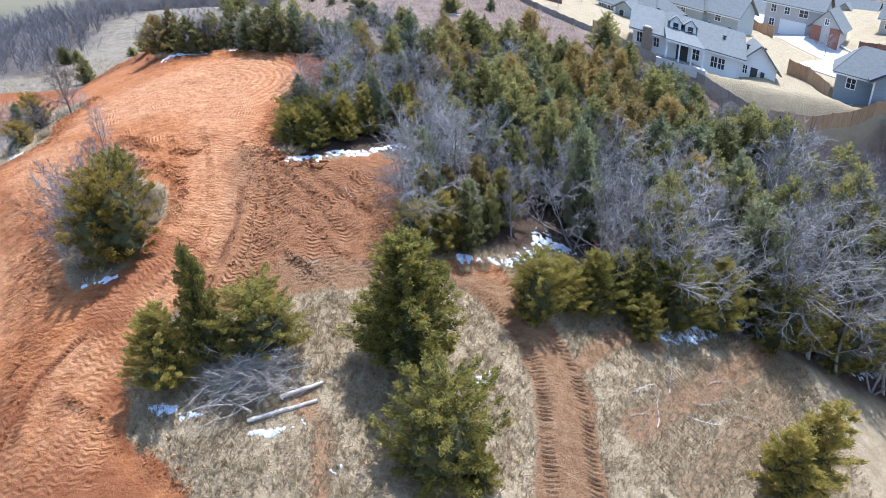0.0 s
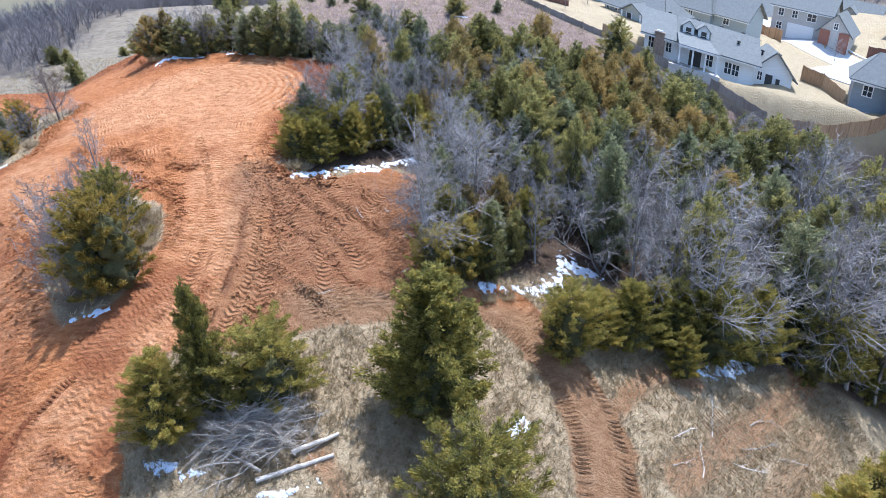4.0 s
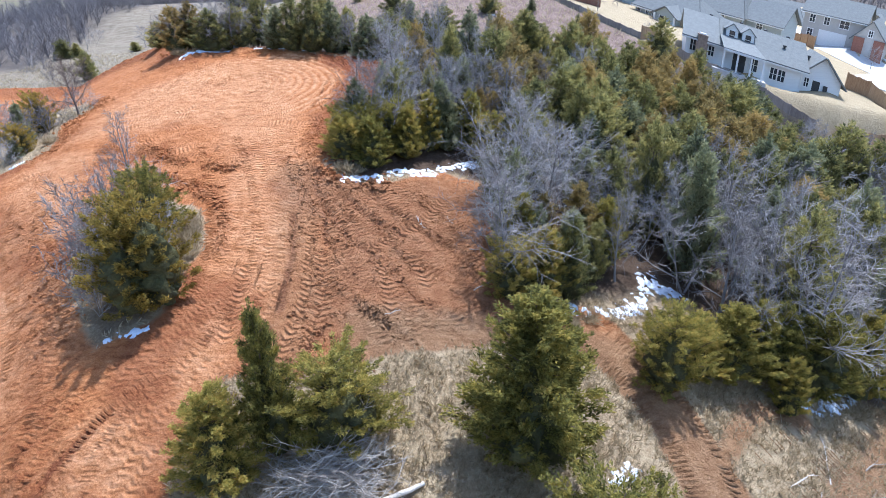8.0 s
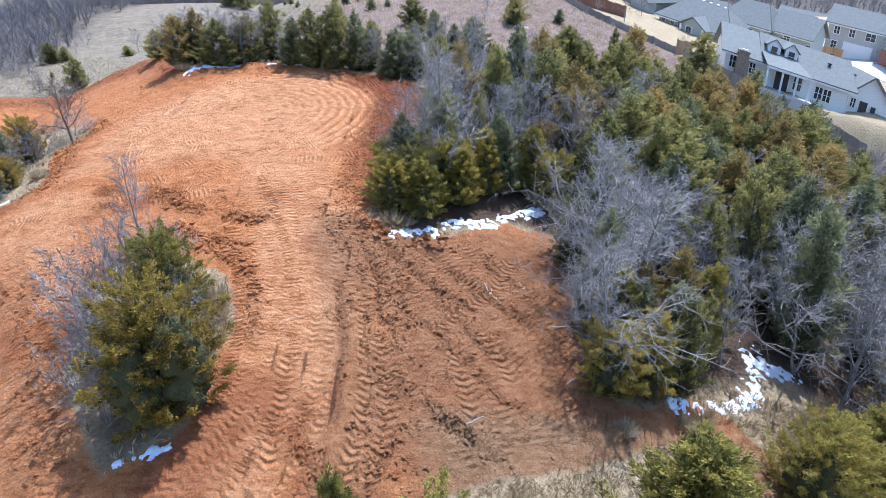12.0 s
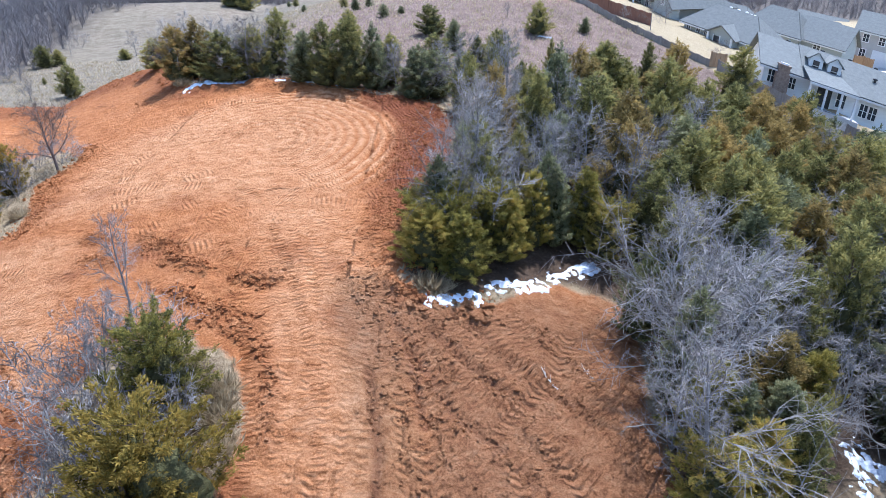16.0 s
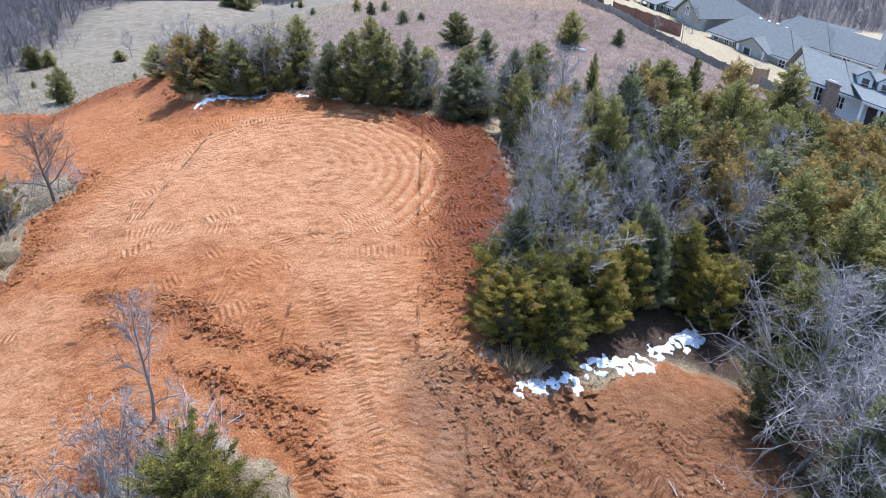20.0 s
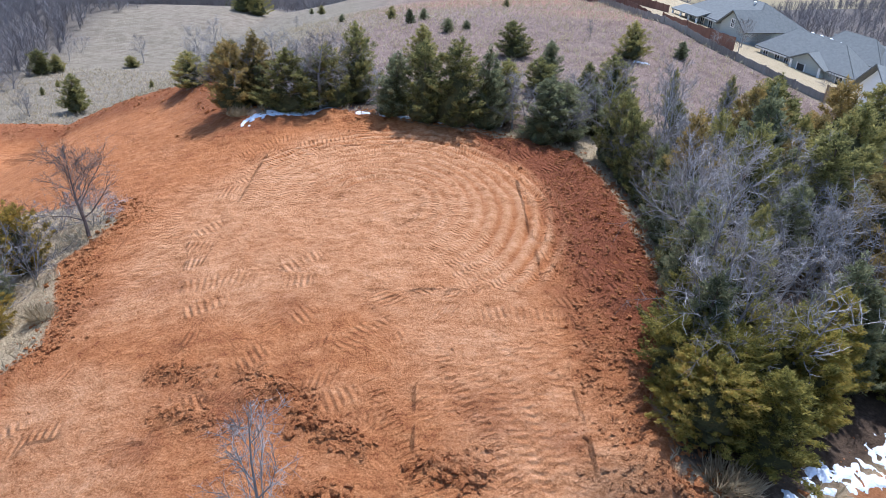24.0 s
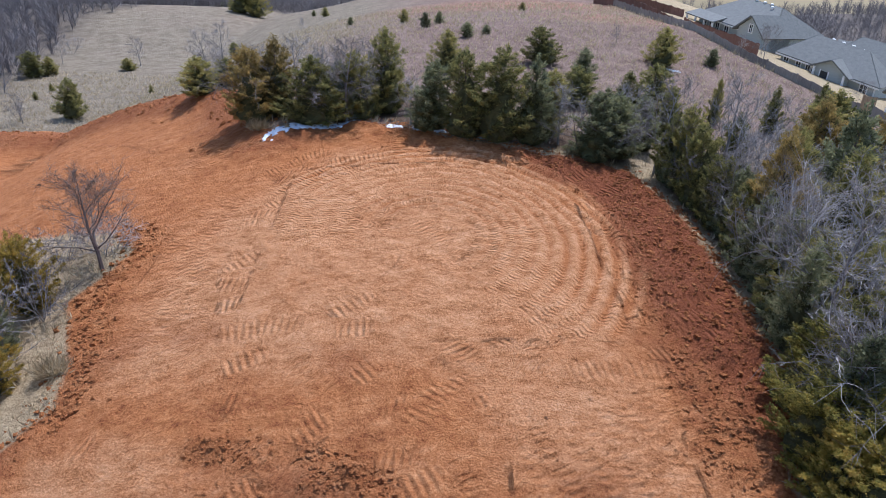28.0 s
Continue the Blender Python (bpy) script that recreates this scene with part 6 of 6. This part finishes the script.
# tread marks of crawler tracks: rows of pressed ridges
def tread(line, gauge=1.9, wide=0.55, pitch=0.23, tall=0.035, skew=0.0, fade=0.15, chevron=False):
    out = []
    for side in (-0.5, 0.5) if gauge > 0.05 else (0.0,):
        p = spline(line, pitch)
        d = unit(np.gradient(p, axis=0))
        s = np.stack([-d[:, 1], d[:, 0]], 1)
        c = p + s * side * gauge
        keep = rng.random(len(c)) > fade * (1 + value_noise(c[:, 0] * 0.7, c[:, 1] * 0.7, 61))
        c, d, s = c[keep], d[keep], s[keep]
        n = len(c)
        if not n:
            continue
        jit = rng.normal(0, 0.012, (n, 1))
        hw = wide / 2 * (0.9 + 0.2 * rng.random((n, 1)))
        k = -skew if chevron and side > 0 else skew
        a, b = c - s * hw + d * (jit + k), c + s * hw + d * (jit - k)
        ww = 0.25 * pitch
        pts = np.stack([a - d * ww, b - d * ww, b + d * ww, a + d * ww, a + s * 0.04, b - s * 0.04], 1)
        z = ground_z(pts[..., 0], pts[..., 1])
        z[:, :4] -= 0.02
        z[:, 4:] += tall * (0.5 + 0.8 * rng.random((n, 2)))
        v = np.concatenate([pts, z[..., None]], -1).reshape(-1, 3)
        k = (np.arange(n) * 6)[:, None]
        quads = np.concatenate([k + [[0, 1, 5, 4]], k + [[2, 3, 4, 5]]])
        out.append((v, quads))
    return out


marks = []
for line in [[(4.3, 12), (4.3, 17.5), (4.4, 20.0), (4.0, 22.2), (2.8, 24.2), (1.0, 25.6), (-2.5, 26.6), (-6.0, 29.5), (-9.0, 31.6)],
             [(6.6, 18.8), (9.5, 21.6), (12.5, 23.8), (17, 28)], [(8.4, 17.2), (12.0, 21.0), (16, 25)], [(7.2, 21.4), (10.5, 24.0)],
             [(-15.0, 13), (-15.6, 18), (-15.2, 20.8), (-13.6, 23.2), (-12.8, 26.1), (-13.4, 29.7), (-14.6, 33), (-16.3, 37)],
             [(-18.0, 15), (-18.8, 23.1), (-20.2, 26.2), (-22.8, 29.6), (-25.5, 33)], [(-16.2, 13), (-16.7, 17.5), (-16.0, 20.6), (-14.4, 22.6)]]:
    marks += tread(line, gauge=1.65 if line[0][0] > 0 else 1.9, wide=0.6 if line[0][0] > 0 else 0.45, tall=0.042 if 4 < line[0][0] < 5 else 0.024 if line[0][0] > 0 else 0.035, pitch=0.18, fade=0.08 if line[0][0] < 5 else 0.42)
v, f = gather(marks)
tagged(new("tread_marks", mesh_from("tread_marks", v, f, CLAY, soil_attrs(v))), "rows of ridges pressed into red clay by crawler tracks", "tread marks", kind="stuff")


# dry grass
def grass(name, label, n, area, length, seed, keep=None):
    r = np.random.default_rng(seed)
    (x0, y0), (x1, y1) = area
    xy = np.stack([r.uniform(x0, x1, n), r.uniform(y0, y1, n)], 1)
    m = ground_masks(xy[:, 0], xy[:, 1])
    ok = (m["dirt"] < 0.45 + 0.25 * r.random(n)) & (m["litter_shade"] < 0.6) & (m["lawn"] < 0.3) & (fbm(xy[:, 0], xy[:, 1], 0.9, 3, seed) > -0.35 + 0.5 * r.random(n) - 0.25)
    xy = xy[ok]
    pos = np.concatenate([xy, (ground_z(xy[:, 0], xy[:, 1]) - 0.015)[:, None]], 1)
    way = unit(np.stack([r.normal(0.1, 0.45, len(xy)), r.normal(0, 0.45, len(xy)), np.ones(len(xy))], 1))
    v, q = blades(r, pos, way, length, 0.13, 4, 0.45)
    low = ground_z(v[:, 0], v[:, 1]) - 0.02
    v[:, 2] = np.maximum(v[:, 2], low)
    tagged(new(name, mesh_from(name, v, q, STRAW)), label, "grass", kind="stuff")


grass("dry_grass", "matted straw-coloured meadow grass", 52000, ((-12.5, 12.0), (19, 28.0)), (0.08, 0.30), 3)
grass("island_grass", "pale dry grass on the islands", 5200, ((-38, 22.5), (-13.5, 50)), (0.12, 0.38), 4)
grass("field_grass", "sparse winter grass of the open field", 17000, ((-62, 54), (14, 100)), (0.16, 0.45), 6)
grass("margin_grass", "dry grass along the wood's edge", 4500, ((-12, 32), (4, 60)), (0.12, 0.34), 8)


def tuft(x, y, size, seed):
    r = np.random.default_rng(seed)
    n = 70
    a, d = r.uniform(0, 6.28, n), r.random(n) ** 0.7 * size * 0.45
    pos = np.stack([d * np.cos(a), d * np.sin(a), np.full(n, -0.03)], 1)
    way = unit(np.stack([np.cos(a) * 0.5, np.sin(a) * 0.5, np.full(n, 1.0)], 1))
    v, q = blades(r, pos, way, (size * 0.3, size * 0.75), 0.05, 7, 0.45)
    v[:, 2] = np.maximum(v[:, 2], -0.03)
    ob = new("grass_tuft", mesh_from("grass_tuft", v, q, STRAW))
    ob.location = (x, y, zat(x, y))
    return tagged(ob, "tall bleached tuft of dry grass", "grass", "grass tufts")


for k, (x, y, s) in enumerate([(-9.2, 33.9, 0.9), (-8.7, 33.8, 0.7), (-14.9, 28.3, 1.0), (-14.6, 27.4, 0.8), (-15.0, 29.2, 0.8), (-14.8, 26.4, 0.7), (6.4, 28.0, 1.0), (5.4, 27.0, 0.9), (4.4, 26.4, 0.9), (7.4, 28.4, 0.9), (-10.2, 53.0, 1.0), (-11.0, 52.9, 0.9), (-25.6, 55.6, 0.9), (-1.6, 25.2, 0.6), (0.6, 26.0, 0.6), (1.4, 26.4, 0.7), (-27.6, 40.4, 0.8)]):
    tuft(x, y, s, 200 + k)


# brush pile with logs
def branch(rng, start, way, ln, rad, bend=0.12, forks=3):
    pts, d = [np.array(start, float)], np.array(way, float)
    for _ in range(5):
        d = unit((d + rng.normal(0, bend, 3))[None])[0]
        pts.append(pts[-1] + d * ln / 5)
    pieces = [tube(pts, np.linspace(rad, rad * 0.35, 6), 5)]
    for _ in range(forks):
        k = rng.integers(1, 5)
        e = unit((d + rng.normal(0, 0.7, 3))[None])[0]
        q = pts[k]
        pieces.append(tube([q, q + e * ln * 0.14, q + e * ln * 0.3 + rng.normal(0, 0.03, 3)], [rad * 0.45, rad * 0.3, rad * 0.12], 3))
    return gather(pieces)


DEADWOOD = simple("bleached_deadwood", [(0.28, (0.17, 0.14, 0.115)), (0.5, (0.42, 0.37, 0.32)), (0.8, (0.68, 0.63, 0.57))], 4, per_object=0.3, stretch=(2, 2, 2), bump_scale=30)
rng = np.random.default_rng(31)
pile = tagged(new("brush_pile"), "heap of bleached dead branches beside cedars", "brush pile")
px, py = -7.4, 18.3
pile.location = (px, py, zat(px, py))
for k in range(300):
    a = rng.normal(0.35, 0.6) + (math.pi if k % 2 else 0)
    s = np.array([rng.normal(-0.2, 0.85), rng.normal(0.05, 0.42), 0.0])
    s[2] = zat(px + s[0], py + s[1]) - zat(px, py) + rng.uniform(0.0, 1.15) * math.exp(-0.7 * (s[0] ** 2 + s[1] ** 2))
    v, q = branch(rng, s, (math.cos(a), math.sin(a), rng.uniform(-0.05, 0.35)), rng.uniform(0.7, 1.9), rng.uniform(0.007, 0.022), 0.24, 7)
    low = ground_z(v[:, 0] + px, v[:, 1] + py) - zat(px, py)
    v[:, 2] = np.maximum(v[:, 2], low)
    part("branch", mesh_from("branch", v, q, DEADWOOD), pile)


def log(x0, y0, x1, y1, rad, lift, label):
    n = 9
    u = np.linspace(0, 1, n)
    x, y = x0 + (x1 - x0) * u, y0 + (y1 - y0) * u
    z = ground_z(x, y).max() * 0.5 + ground_z(x, y) * 0.5 + rad * 0.9 + lift
    r = np.random.default_rng(int(rad * 1000))
    pts = np.stack([x, y, z], 1) + np.cumsum(r.normal(0, 0.016, (n, 3)), 0)
    v, q = tube(pts, rad * (1.08 - 0.25 * u) * (1 + r.normal(0, 0.04, n)), 10)
    k = np.arange(10)
    ends = [tuple(k[::-1]), tuple(k + 10 * (n - 1))]
    c = pts[0]
    ob = new("log", mesh_from("log", v - c, [q, np.array(ends)], DEADWOOD))
    ob.location = c
    return tagged(ob, label, "log")


log(-7.3, 17.0, -4.9, 18.0, 0.085, 0.0, "long bleached log lying before the brush pile")
log(-6.3, 17.9, -4.9, 18.7, 0.08, 0.02, "weathered log lying against the brush pile")
log(-7.1, 17.1, -8.6, 17.9, 0.045, 0.12, "thin bleached limb propped on the brush pile")
for x, y, a, ln in [(7.5, 21.2, 0.5, 1.4), (9.4, 21.9, 0.9, 2.2), (10.6, 21.8, 0.2, 1.9), (11.6, 23.2, 1.1, 1.8), (8.3, 19.9, 1.2, 1.6), (9.9, 21.0, -0.3, 1.5), (12.4, 22.0, 0.1, 1.4), (7.1, 20.0, 0.4, 1.2), (-5.2, 30.0, 1.9, 0.9), (-3.3, 29.0, 0.2, 1.4), (-4.0, 30.6, 2.6, 0.8), (-3.2, 26.6, 0.6, 1.2), (-6.5, 24.6, 0.9, 0.7)]:
    v, q = branch(rng, (0, 0, 0.04), (math.cos(a), math.sin(a), 0.05), ln, 0.028, 0.16, 4)
    low = ground_z(v[:, 0] + x, v[:, 1] + y) - zat(x, y) + 0.005
    v[:, 2] = np.maximum(v[:, 2] * 0.5 + low * 0.6, low)
    ob = new("fallen_branch", mesh_from("fallen_branch", v, q, DEADWOOD))
    ob.location = (x, y, zat(x, y))
    tagged(ob, "fallen bleached branch lying on the ground", "branch", "fallen branches")
